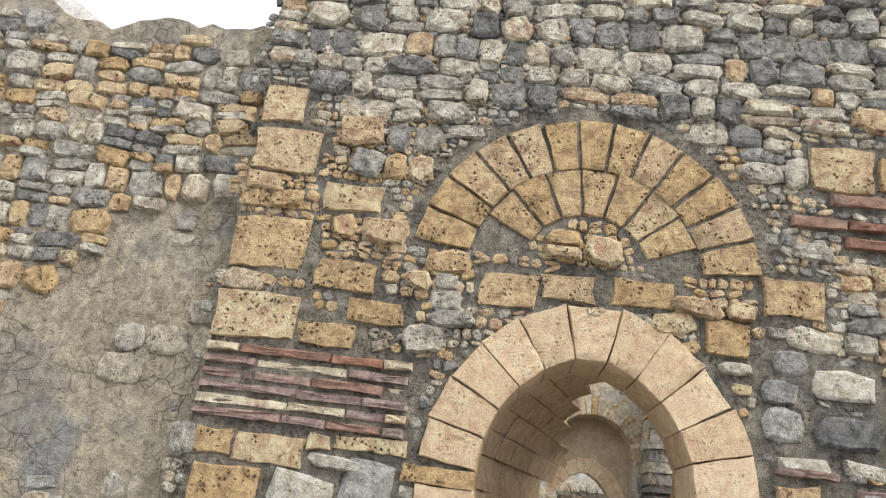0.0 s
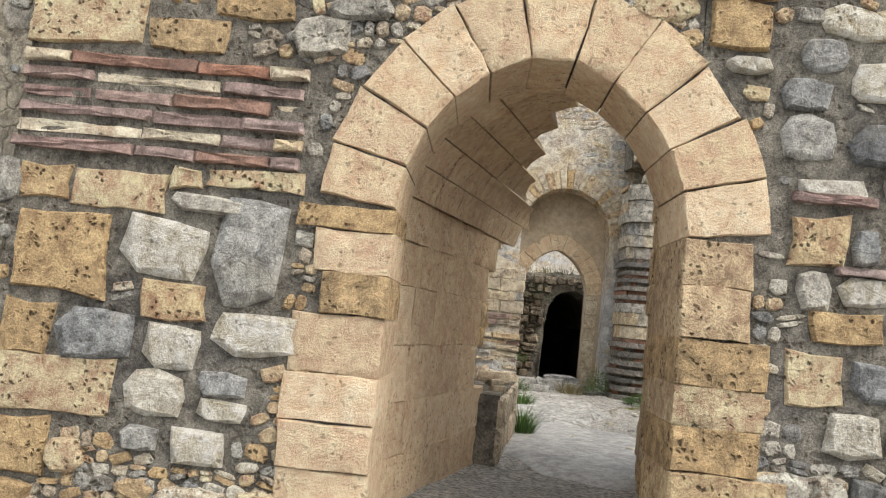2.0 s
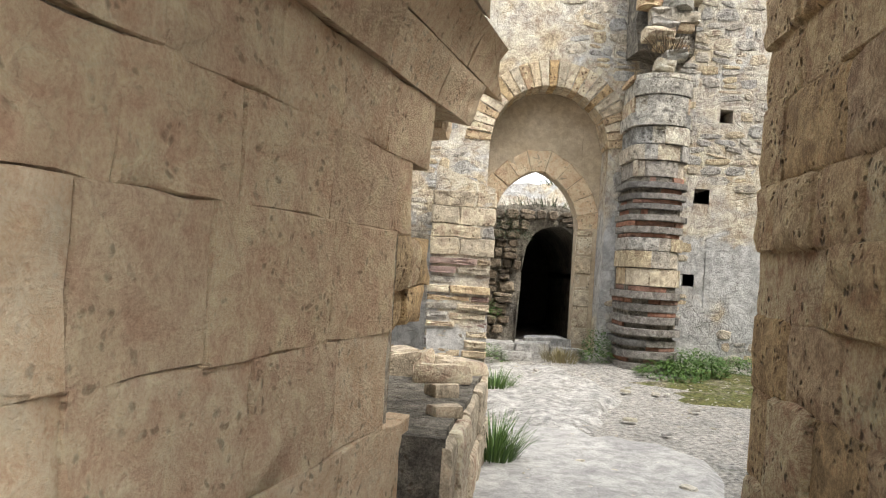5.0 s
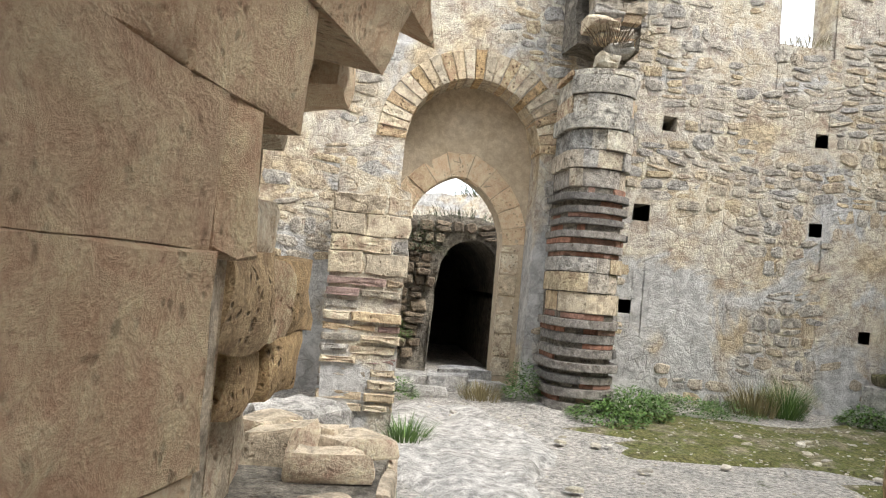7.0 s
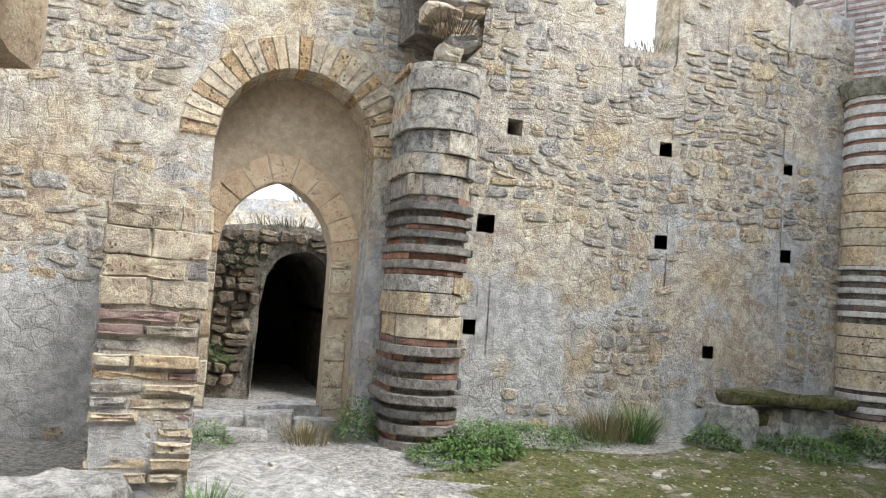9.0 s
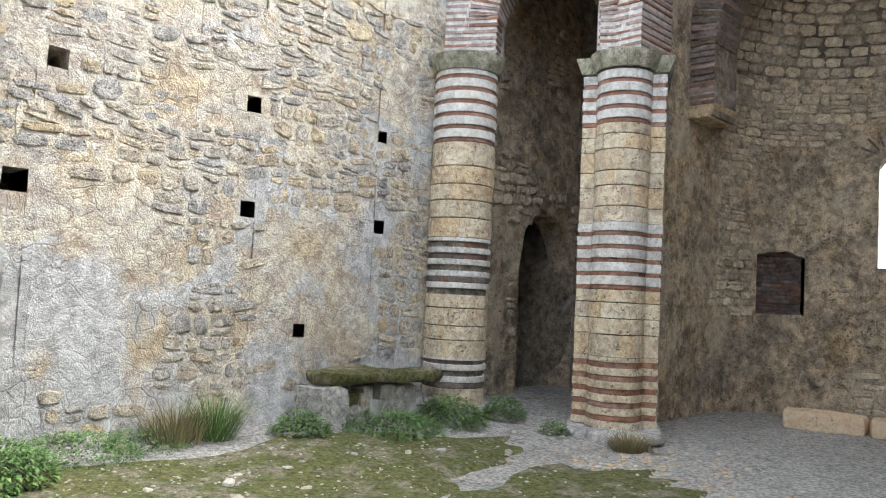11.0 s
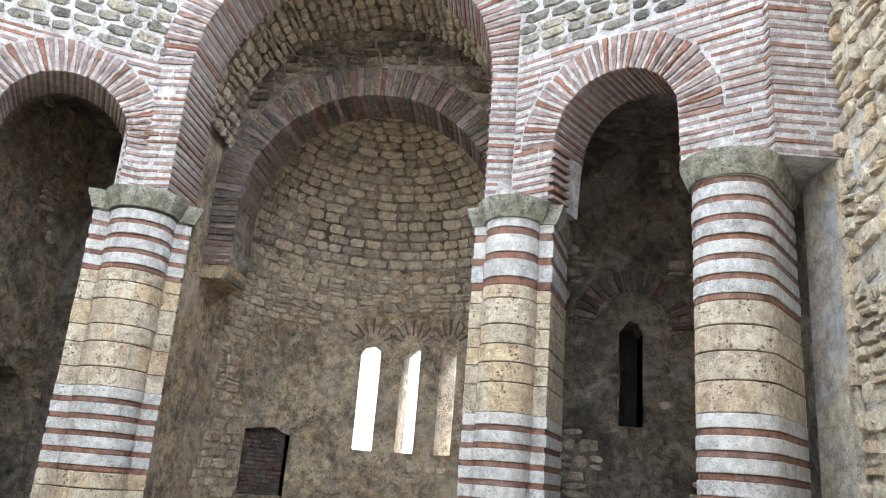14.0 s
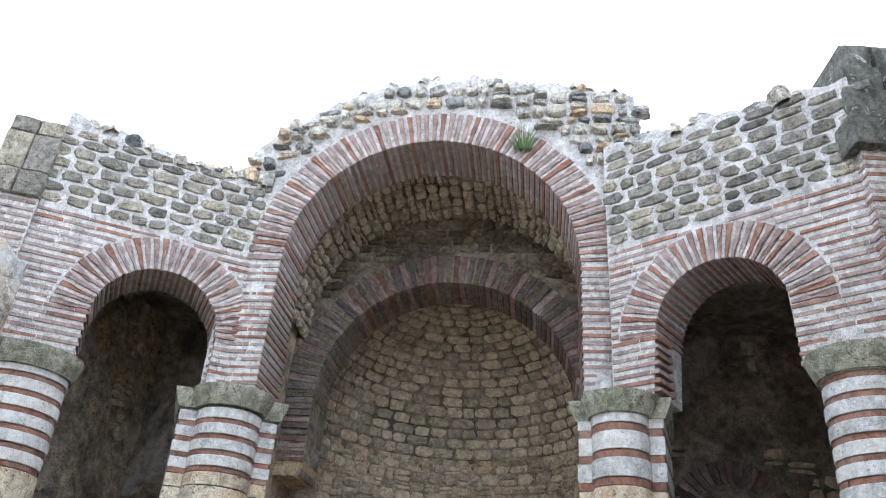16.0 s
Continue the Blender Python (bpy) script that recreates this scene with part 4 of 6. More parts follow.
def pointed_ring(name, face, fn, c, half, spring, n, thick, depth, key, parent, proud, rng, gap=0.006):
    pts = arch_points(fn, c, half, n, spring)
    outer = []
    for i, (u, z) in enumerate(pts):
        a, b = pts[max(0, i - 1)], pts[min(n, i + 1)]
        tx, tz = b[0] - a[0], b[1] - a[1]
        l = math.hypot(tx, tz)
        outer.append((u - tz / l * thick, z + tx / l * thick))
    for i in range(n):
        grow = rng.uniform(0.0, 0.07)
        p = [pts[i], outer[i], outer[i + 1], pts[i + 1]]
        m = [(p[0][0] + p[3][0]) / 2, (p[0][1] + p[3][1]) / 2]
        p[1] = (p[1][0] + (p[1][0] - p[0][0]) * grow, p[1][1] + (p[1][1] - p[0][1]) * grow)
        p[2] = (p[2][0] + (p[2][0] - p[3][0]) * grow, p[2][1] + (p[2][1] - p[3][1]) * grow)
        cu, cz = sum(q[0] for q in p) / 4, sum(q[1] for q in p) / 4
        k = 1 - gap / thick * 2
        p = [(cu + (q[0] - cu) * k, cz + (q[1] - cz) * k) for q in p][::-1]
        wedge(name, face, p, depth, proud + rng.uniform(-0.008, 0.008), M[key], parent)


rng = random.Random(21)
pointed_ring("voussoir", front, door_arch, DOOR_C, DOOR_H, DOOR_S, 11, 0.42, 0.575, "ashlar", wall_front, 0.035, rng)
REL_C, REL_Z = 0.37, 3.27
wedge_ring("relieving_voussoir", front, REL_C, REL_Z, 0.9, 1.34, 13, 0.1, "tufa", wall_front, 0.1, math.pi - 0.12, 0.03, 0.03, rng)
wedge_ring("relieving_voussoir", front, REL_C, REL_Z, 0.5, 0.9, 7, 0.1, "tufa", wall_front, 0.35, math.pi - 0.5, 0.02, 0.02, rng)


def block(u0, u1, z0, z1, key, proud=0.03, name="block", face=front, parent=None, jit=0.015, r=None):
    r = r or rng
    j = lambda: r.uniform(-jit, jit)
    um, zm = (u0 + u1) / 2, (z0 + z1) / 2
    poly = [(u0 + j(), z0 + j()), (um, z0 + j()), (u1 + j(), z0 + j()), (u1 + j(), zm), (u1 + j(), z1 + j()), (um, z1 + j()), (u0 + j(), z1 + j()), (u0 + j(), zm)]
    return wedge(name, face, poly, 0.06, proud + r.uniform(-0.012, 0.012), M[key], parent or wall_front, 0.018)


# quoins either side of the door
for s, edge in ((-1, DOOR_C - DOOR_H), (1, DOOR_C + DOOR_H)):
    z = -0.2
    while z < DOOR_S - 0.05:
        h = min(rng.uniform(0.2, 0.32), DOOR_S - z)
        h = DOOR_S - z if DOOR_S - z - h < 0.12 else h
        w = rng.uniform(0.34, 0.6)
        a, b = (edge - w, edge) if s < 0 else (edge, edge + w)
        jz = [rng.uniform(-0.012, 0.012) for _ in range(4)]
        wedge("quoin", front, [(a + 0.006, z + 0.001), ((a + b) / 2, z + 0.001 + jz[0]), (b, z + 0.001), (b, z + h - 0.001), ((a + b) / 2, z + h - 0.001 + jz[1]), (a + 0.006 + jz[2], z + h - 0.001)] if s < 0 else [(a, z + 0.001), ((a + b) / 2, z + 0.001 + jz[0]), (b + jz[2], z + 0.001), (b - 0.006, z + h - 0.001), ((a + b) / 2, z + h - 0.001 + jz[1]), (a, z + h - 0.001)], 0.56, (0.035 if s < 0 else 0.055) + jz[3], M["tufa" if rng.random() < 0.75 else "ashlar"], wall_front, 0.011)
        z += h
# large stones of the front: tufa blocks, pale limestone and grey boulders
BIG_TUFA = [(-2.42, -1.76, 2.5, 2.86), (-2.36, -2.06, 1.62, 1.81), (-2.05, -1.52, 1.59, 1.82), (-1.52, -1.34, 1.74, 1.86), (-1.33, -0.79, 1.76, 1.88), (-2.32, -1.8, 1.12, 1.58), (-1.6, -1.24, 1.04, 1.24), (-2.32, -1.66, 0.49, 0.8), (-2.33, -2.0, 0.18, 0.48), (-2.35, -2.05, 0.79, 1.08), (1.75, 2.05, 1.65, 1.93), (1.88, 2.25, 1.28, 1.44), (1.76, 2.08, 0.95, 1.23), (1.28, 1.6, 2.76, 3.04), (1.68, 2.13, 3.11, 3.4), (-1.41, -0.96, 2.7, 2.9), (-2.42, -1.8, 3.05, 3.5), (-2.42, -1.85, 3.9, 4.3), (-1.75, -1.3, 2.5, 2.68)]
BIG_MORE = [(-0.42, 0.04, 2.95, 3.23), (0.05, 0.46, 3.05, 3.26), (0.57, 1.04, 3.06, 3.29), (2.05, 2.55, 4.16, 4.55), (2.57, 3.0, 4.2, 4.5), (-2.42, -2.05, 4.35, 4.7), (-1.75, -1.25, 3.6, 3.85), (-1.7, -1.2, 2.95, 3.2)]
BIG_PALE = [(-1.76, -1.27, 1.26, 1.59), (-1.56, -1.24, 0.78, 1.03), (-1.21, -0.71, 0.88, 1.12), (-1.63, -1.29, 0.53, 0.78), (-1.23, -0.95, 0.54, 0.66), (-1.35, -1.04, 0.3, 0.5), (1.8, 1.98, 1.42, 1.63), (2.01, 2.32, 1.47, 1.63), (1.98, 2.28, 0.7, 0.93), (1.77, 2.14, 1.98, 2.12), (2.0, 2.47, 2.53, 2.76), (1.37, 1.62, 2.64, 2.73), (2.33, 2.54, 1.34, 1.52), (-1.51, -1.04, 1.62, 1.72)]
BIG_GREY = [(-1.25, -0.85, 1.12, 1.73), (-2.04, -1.6, 0.79, 1.08), (-1.24, -0.95, 0.66, 0.8), (-1.61, -1.4, 0.35, 0.49), (2.09, 2.34, 0.99, 1.2), (2.29, 2.56, 0.74, 0.98), (1.67, 1.96, 2.2, 2.45), (2.01, 2.5, 2.2, 2.43), (1.76, 2.0, 2.67, 2.87), (2.07, 2.22, 1.68, 1.87), (2.31, 2.52, 1.66, 1.94), (1.66, 1.93, 2.46, 2.64)]
for a, b, z0, z1 in BIG_TUFA + BIG_MORE:
    block(a + 0.008, b - 0.008, z0 + 0.006, z1 - 0.006, "tufa", 0.03, jit=0.02)
big_stones = []
for boxes, key in ((BIG_PALE, "palest"), (BIG_GREY, "greyst")):
    for a, b, z0, z1 in boxes:
        big_stones.append((front.basis((a + b) / 2, (z0 + z1) / 2, 0.0) @ Matrix.Rotation(radians(rng.uniform(-4, 4)), 4, "Z"), ((b - a) * 1.06, (z1 - z0) * 1.08, rng.uniform(0.035, 0.06)), key))
for r in range(6):
    z0 = 1.87 + r * 0.097
    u = -2.42
    while u < -0.85:
        w = rng.uniform(0.22, 0.75)
        b = min(u + w, -0.82)
        if b - u > 0.08:
            block(u, b - 0.008, z0 + 0.03, z0 + 0.09, "pale_brick" if rng.random() < 0.6 else ("drum" if rng.random() < 0.6 else "brick"), rng.choice((0.01, 0.03, 0.05)), "brick", jit=0.006)
        u = b + 0.001 if b < -0.83 else 0
DARK_RIGHT = ((2.2, 3.0, 4.05, 4.14), (1.9, 3.4, 3.85, 3.92), (2.3, 3.4, 3.7, 3.78), (1.75, 2.2, 1.98, 2.03), (2.3, 3.2, 1.9, 1.95), (2.0, 2.6, 1.62, 1.67))
for a, b, z0, z1 in DARK_RIGHT:
    u = a
    while u < b:
        w = rng.uniform(0.25, 0.5)
        block(u, u + w - 0.02, z0, z1, "brick" if rng.random() < 0.5 else "pale_brick", 0.04, "brick", jit=0.006)
        u += w
def on_front(u, z):
    if z > 6.4:
        return False
    d = math.hypot(u - REL_C, z - REL_Z)
    if z > REL_Z + 0.12 and 0.5 < d < 1.4:
        return False
    if abs(u - DOOR_C) < DOOR_H + 0.47 and z < DOOR_S:
        return abs(u - DOOR_C) > DOOR_H + 0.36
    if z >= DOOR_S and math.hypot(u - DOOR_C, z - DOOR_S) < DOOR_H + 0.44:
        return False
    if -2.45 < u < -0.8 and 1.84 < z < 2.46:
        return False
    if any(a - 0.01 < u < b + 0.01 and z0 - 0.01 < z < z1 + 0.01 for boxes in (BIG_TUFA, BIG_MORE, BIG_PALE, BIG_GREY) for a, b, z0, z1 in boxes):
        return False
    if any(a - 0.02 < u < b and z0 - 0.02 < z < z1 + 0.02 for a, b, z0, z1 in DARK_RIGHT):
        return False
    return True


def front_key(u, z, r):
    v = noise.noise((u * 0.7 + 3, z * 0.7, 1.0)) + r.uniform(-0.5, 0.5)
    if u < 0.0 and z < 4.4:
        return "rubble" if v > -0.1 else "tufa"
    if u > 1.6 or z > 4.5:
        return "greyrub" if v > -0.28 else "rubble"
    return "tufa" if v < 0.2 else "rubble"


cells = big_stones + rubble_cells(front, -2.4, 5.0, -0.15, 6.4, on_front, (0.13, 0.29), (0.17, 0.44), (0.03, 0.09), 7, -0.02, 0.3, 9, front_key)
cells += rubble_cells(front, -2.4, 5.0, -0.15, 6.4, on_front, (0.05, 0.11), (0.06, 0.16), (0.008, 0.03), 17, 0.002, 0.2, 25, front_key)
pieces("stone", wall_front, "rubble", cells, STONES, near=(0.3, FRONT, 2.0), limit=420)


def on_side(u, z):
    if z > side_top(u) - 0.06:
        return False
    return noise.noise((u * 0.6, z * 0.6, 6)) + (z - 3.2) * 0.55 > 0.05 or noise.noise((u * 2.2, z * 2.2, 9)) > 0.22


cells = rubble_cells(side, -6.5, -2.42, 0.0, 6.5, on_side, (0.1, 0.26), (0.14, 0.42), (0.03, 0.075), 8, -0.02, 0.4, 8, lambda u, z, r: "tufa" if r.random() < 0.3 else "greyrub")
cells += rubble_cells(side, -6.5, -2.42, 0.0, 5.2, lambda u, z: not on_side(u, z) and z < side_top(u) - 0.1 and noise.noise((u * 1.4, z * 1.4, 3)) > -0.15, (0.12, 0.26), (0.14, 0.4), (0.006, 0.028), 18, 0.0, 0.3, 12, lambda u, z, r: "northst")
pieces("stone", wall_side, "greyrub", cells, STONES, near=(-2.5, FRONT, 3.5), limit=250)

# cliff behind the side wall
def crag(name, cx, cy, cz, sx, sy, sz, mat, label, cat, seed, amp=0.35, kind=""):
    bm = bmesh.new()
    bmesh.ops.create_icosphere(bm, subdivisions=4, radius=1)
    for v in bm.verts:
        p = v.co.copy()
        k = 1 + amp * noise.noise(p * 1.5 + Vector((seed, 0, 0))) + amp * 0.5 * noise.noise(p * 4 + Vector((seed, 2, 0))) + amp * 0.25 * noise.noise(p * 9 + Vector((0, seed, 0)))
        v.co = Vector((cx + p.x * k * sx, cy + p.y * k * sy, cz + p.z * k * sz))
    return tagged(part(name, bm, mat, None), label, cat, kind=kind)


cliff = crag("cliff", -19.5, 22.5, 7, 6.5, 6, 10.5, M["rock"], "pale limestone cliff behind the ruin", "cliff", 4.0, 0.3, "structure")

# ---- passage masonry ----
PL_ROWS = ((-0.1, 0.3, 2.3), (0.3, 0.64, 2.28), (0.64, 1.0, 2.0), (1.0, 1.37, 2.02), (1.37, 1.65, 2.2), (1.65, 1.93, 2.36))
rp = random.Random(31)
for z0, z1, end in PL_ROWS:
    u = -0.03
    while u < end - 0.02:
        w = rp.uniform(0.38, 0.75)
        b = end if end - u - w < 0.18 else u + w
        wedge("ashlar_block", passage_l, [(u - 0.002, z0 - 0.002 + rp.uniform(-0.006, 0.006)), (b + 0.002, z0 - 0.002 + rp.uniform(-0.006, 0.006)), (b + 0.002 + (rp.uniform(-0.05, 0.05) if b == end else 0.0), z1 + 0.002), (u - 0.002, z1 + 0.002)], 0.06, 0.035 + rp.uniform(-0.006, 0.006), M["ashlar"], wall_pl, 0.0095)
        u = b
cells = course_cells(passage_r, 0.02, 2.19, -0.1, 2.4, 0.3, 0.5, (0.02, 0.06), None, 33, -0.02, None, 0.2)
pieces("ashlar_block", wall_pr, "tufa", cells, BLOCKS, limit=300)


def vault_remnant():
    """What is left of the passage vault: curved ashlar courses, each broken off further forward than the one below."""
    h = tagged(new("vault_remnant"), "broken half of the passage vault, ashlar courses", "vault")
    r = random.Random(12)
    rad, spring, step = 0.964, 1.75, 0.22
    ends = (2.92, 3.3, 2.45, 1.85, 1.3, 0.8)
    for k, end in enumerate(ends):
        a0, a1 = 0.188 + k * step, 0.188 + (k + 1) * step
        u = -0.02
        while u < end - 0.05:
            w = r.uniform(0.4, 0.75)
            w = end - u if end - u - w < 0.2 else w
            out = r.uniform(0.0, 0.03)
            bm = bmesh.new()
            rows = []
            for uu in (u + 0.004, u + w * 0.5, u + w - 0.004):
                last = uu > u + w * 0.9 and u + w >= end - 0.01
                skew = r.uniform(-0.05, 0.05) if last else 0.0
                slant = (ends[k + 1] - end) * 0.8 if last and 0 < k < len(ends) - 1 else 0.0
                ring = []
                for q in range(4):
                    a = a0 + 0.004 + (a1 - a0 - 0.008) * q / 3
                    rr = rad - out + r.uniform(-0.008, 0.008)
                    ring.append(bm.verts.new(passage_l.at(uu + skew + slant * q / 3, spring + rr * math.sin(a), 0.018 + rad - rr * math.cos(a))))
                for a, q in ((a1 - 0.004, 3), (a0 + 0.004, 0)):
                    ring.append(bm.verts.new(passage_l.at(uu + skew + slant * q / 3, spring + (rad + 0.36) * math.sin(a), 0.018 + rad - (rad + 0.36) * math.cos(a))))
                rows.append(ring)
            for p, q in zip(rows, rows[1:]):
                for i in range(6):
                    bm.faces.new((p[i], p[(i + 1) % 6], q[(i + 1) % 6], q[i]))
            bm.faces.new(rows[0]), bm.faces.new(rows[-1][::-1])
            bmesh.ops.bevel(bm, geom=[e for e in bm.edges if e.calc_face_angle(0) > 0.6], offset=0.012, segments=1, affect="EDGES")
            part("ashlar_block", bm, M["ashlar"], h)
            u += w
    return h


vault_remnant()


end_l = Face(*passage_l.at(1.7, 0, -0.3).xy, 0.18, 1.0)
broken = tagged(solid_wall("broken_wall_end", end_l, cuts(0, 1.55, 0.12), lambda u: [(0.0, 3.0 - 0.3 * u + 0.2 * noise.noise((u * 5, 0, 2)))], 0.9, M["domestone_isl"], rough=0.06), "broken rubble end of the passage wall", "ruin")
cells = course_cells(Face(0.45, 8.3, 0.25, 2.2), 0.0, 2.2, 0.0, 0.56, 0.29, 0.5, (0.03, 0.06), None, 45, 0.012)
pieces("block", ledge, "domestone", cells, BLOCKS)

# ---- north wall masonry ----
def on_north(u, z):
    if u < 2.4 and abs(u - NI_C) < NI_R + 0.4 and z > NI_S and math.hypot(u - NI_C, z - NI_S) < NI_R + 0.4:
        return False
    if abs(u - NI_C) < NI_R + 0.05 and z <= NI_S:
        return False
    if WIN[0] - 0.05 < u < WIN[1] + 0.05 and z > WIN[2] - 0.05:
        return False
    if any(abs(u - x) < s + 0.05 and abs(z - q) < s + 0.05 for x, q, s in HOLES):
        return False
    if z > north_top(u) - 0.05:
        return False
    v = noise.noise((u * 0.8, z * 0.8, 2.0)) + 0.5 * noise.noise((u * 2.2, z * 2.2, 5.0))
    return v > (-0.3 if z > 1.75 else 0.12)


cells = rubble_cells(north, -2.0, 8.6, 0.0, 6.0, on_north, (0.09, 0.24), (0.12, 0.4), (0.003, 0.02), 51, 0.015, 0.45, 14)
pieces("stone", wall_north, "northst", cells, STONES, near=(5.5, NORTH, 2.2), limit=380)
wedge_ring("niche_voussoir", north, NI_C, NI_S, NI_R - 0.012, NI_R + 0.34, 25, 0.45, ["tufa", "drum", "drum"], wall_north, 0.0, math.pi, 0.012, 0.02)
pointed_ring("door_voussoir", door_wall, d_arch, D_C, D_H, D_S, 11, 0.3, 0.1, "ashlar", wall_door, 0.012, random.Random(3), 0.004)
for s in (-1, 1):
    z = 0.25
    while z < D_S:
        h = min(rng.uniform(0.2, 0.3), D_S - z)
        a, b = (D_C - D_H - 0.2, D_C - D_H) if s < 0 else (D_C + D_H, D_C + D_H + 0.22)
        block(a, b, z, z + h - 0.008, "drum", 0.012, "jamb_block", door_wall, wall_door, 0.006)
        z += h

# pilaster: blackened bricks, blocks between, rounded face
def half_round(name, face_at, cx, cy, r, bands, parent, seed, ang=math.pi):
    rg = random.Random(seed)
    pts = [(-r, -0.55)] + [(-r * math.cos(math.pi * i / 14), r * 0.85 * math.sin(math.pi * i / 14)) for i in range(15)] + [(r, -0.55)]
    n, band = len(pts), False
    for z0, z1, kind in bands:
        z = z0
        while z < z1 - 0.03:
            band = not band
            t, key, grow, cutn, nm = {"dark": (0.085, "greyband", rg.uniform(-0.01, 0.03), 1, "mortar_band") if band else (0.055, "brick", rg.uniform(-0.07, -0.04), 4, "brick"), "block": (0.2, rg.choice(("tufa", "drum", "northst")), rg.uniform(-0.05, 0.0), 4, "stone_block"), "pale": (0.2, "greyrub", 0.0, 3, "stone_block")}[kind]
            t = min(t * rg.uniform(0.85, 1.25), z1 - z)
            cut = sorted({0, n - 1} | {rg.randrange(2, n - 2) for _ in range(cutn)})
            for a, b in zip(cut, cut[1:]):
                if kind == "dark" and not band and rg.random() < 0.2:
                    continue
                g = grow + rg.uniform(-0.045, 0.02)
                ob = course(nm, pts, a, b, z, z + t - (0.006 if kind == "dark" else 0.01), 0.16, M[key], parent, g)
                ob.matrix_local = pose(cx, cy, 0, 0, 0, 180)
            z += t


pilaster = holder("pilaster", 0, 0, 0, "ruined half-round pilaster of blackened bricks and stone blocks", "pilaster")
_n = 18
_pts = [(-0.36, -1.0)] + [(-0.36 * math.cos(math.pi * i / 14), 0.28 * math.sin(math.pi * i / 14)) for i in range(15)] + [(0.36, -1.0)]
_core = [(2.93 - x * 0.86, 14.98 - y * 0.86, z) for z in (-0.1, 3.75) for x, y in _pts]
_k = len(_pts)
link("core", _core, [(i, (i + 1) % _k, _k + (i + 1) % _k, _k + i) for i in range(_k)] + [tuple(range(_k, 2 * _k))], M["mortar"], pilaster)
half_round("pilaster", None, 2.93, 14.98, 0.38, [(0.1, 1.15, "dark"), (1.15, 1.75, "block"), (1.75, 2.5, "dark"), (2.5, 2.9, "block"), (2.9, 3.78, "pale")], pilaster, 61)
cells = rubble_cells(Face(2.55, 14.95, 1, 0), 0.0, 0.85, 3.8, 5.2, lambda u, z: abs(u - 0.4) < 0.5 - 0.2 * (5.2 - z) / 1.4, (0.1, 0.2), (0.2, 0.42), (0.06, 0.24), 63, -0.02, 0.2, 12)
corbel = tagged(solid_wall("overhang", Face(2.6, 15.1, 1, 0), cuts(0, 0.75, 0.15), lambda u: [(4.15 + 0.1 * noise.noise((u * 6, 0, 0)), 5.3)], 0.6, M["mortar"], rough=0.06), "crumbling rubble overhang above the pilaster", "ruin")
pieces("broken_stone", corbel, "wallrub", cells, BLOCKS)

# free pier: brick courses and an impost
r7 = random.Random(71)
z = 0.25
while z < 1.98:
    if z < 1.3:
        h = r7.uniform(0.045, 0.07)
        u = -0.02
        while u < 0.6:
            w = min(r7.uniform(0.2, 0.5), 0.62 - u)
            if r7.random() < 0.93 and w > 0.04:
                block(u, u + w - 0.01, z, z + h, r7.choice(("drum", "drum", "drum", "northst", "pale_brick")), r7.uniform(0.0, 0.05), "brick", low_pier, pier_free, 0.006, r7)
            u += w
        z += h + 0.03
    else:
        hh = r7.uniform(0.1, 0.19)
        um = r7.uniform(0.1, 0.5)
        block(-0.02, um - 0.004, z, z + hh, r7.choice(("drum", "northst")), 0.02, "block", low_pier, pier_free, 0.012, r7)
        block(um + 0.004, 0.62, z, z + hh, r7.choice(("drum", "northst", "greyrub")), 0.02, "block", low_pier, pier_free, 0.012, r7)
        z += hh + 0.006

# ---- brickwork of the east end ----
r9 = random.Random(91)
BRICKS = ("pale_brick", "pale_brick", "pale_brick", "brick")
STONE_Z = 6.42


def brick_courses(face, u0, u1, z0, z1, blocked, depth, parent, row=0.088):
    """Bricks bedded in thick lime joints; blocked(u, z) keeps arches and openings free."""
    z = z0 + 0.02
    while z < z1 - 0.03:
        u = u0
        spans_ = []
        k = int((u1 - u0) / 0.02)
        start = None
        for i in range(k + 1):
            uu = u0 + (u1 - u0) * i / k
            free = not blocked(uu, z + 0.02)
            if free and start is None:
                start = uu
            if (not free or i == k) and start is not None:
                spans_.append((start, uu))
                start = None
        for a, b in spans_:
            u = a
            while u < b - 0.03:
                w = min(r9.uniform(0.26, 0.5), b - u)
                w = b - u if b - u - w < 0.1 else w
                h = r9.uniform(0.03, 0.044)
                wedge("brick", face, [(u, z), (u + w - 0.008, z + r9.uniform(-0.004, 0.004)), (u + w - 0.008, z + h), (u, z + h + r9.uniform(-0.004, 0.004))], depth, 0.006 + r9.uniform(-0.005, 0.008), M[r9.choice(BRICKS)], parent, 0.006)
                u += w
        z += row


def ring_free(c, s, r):
    return lambda u, z: math.hypot(u - c, z - s) < r if z > s else abs(u - c) < r


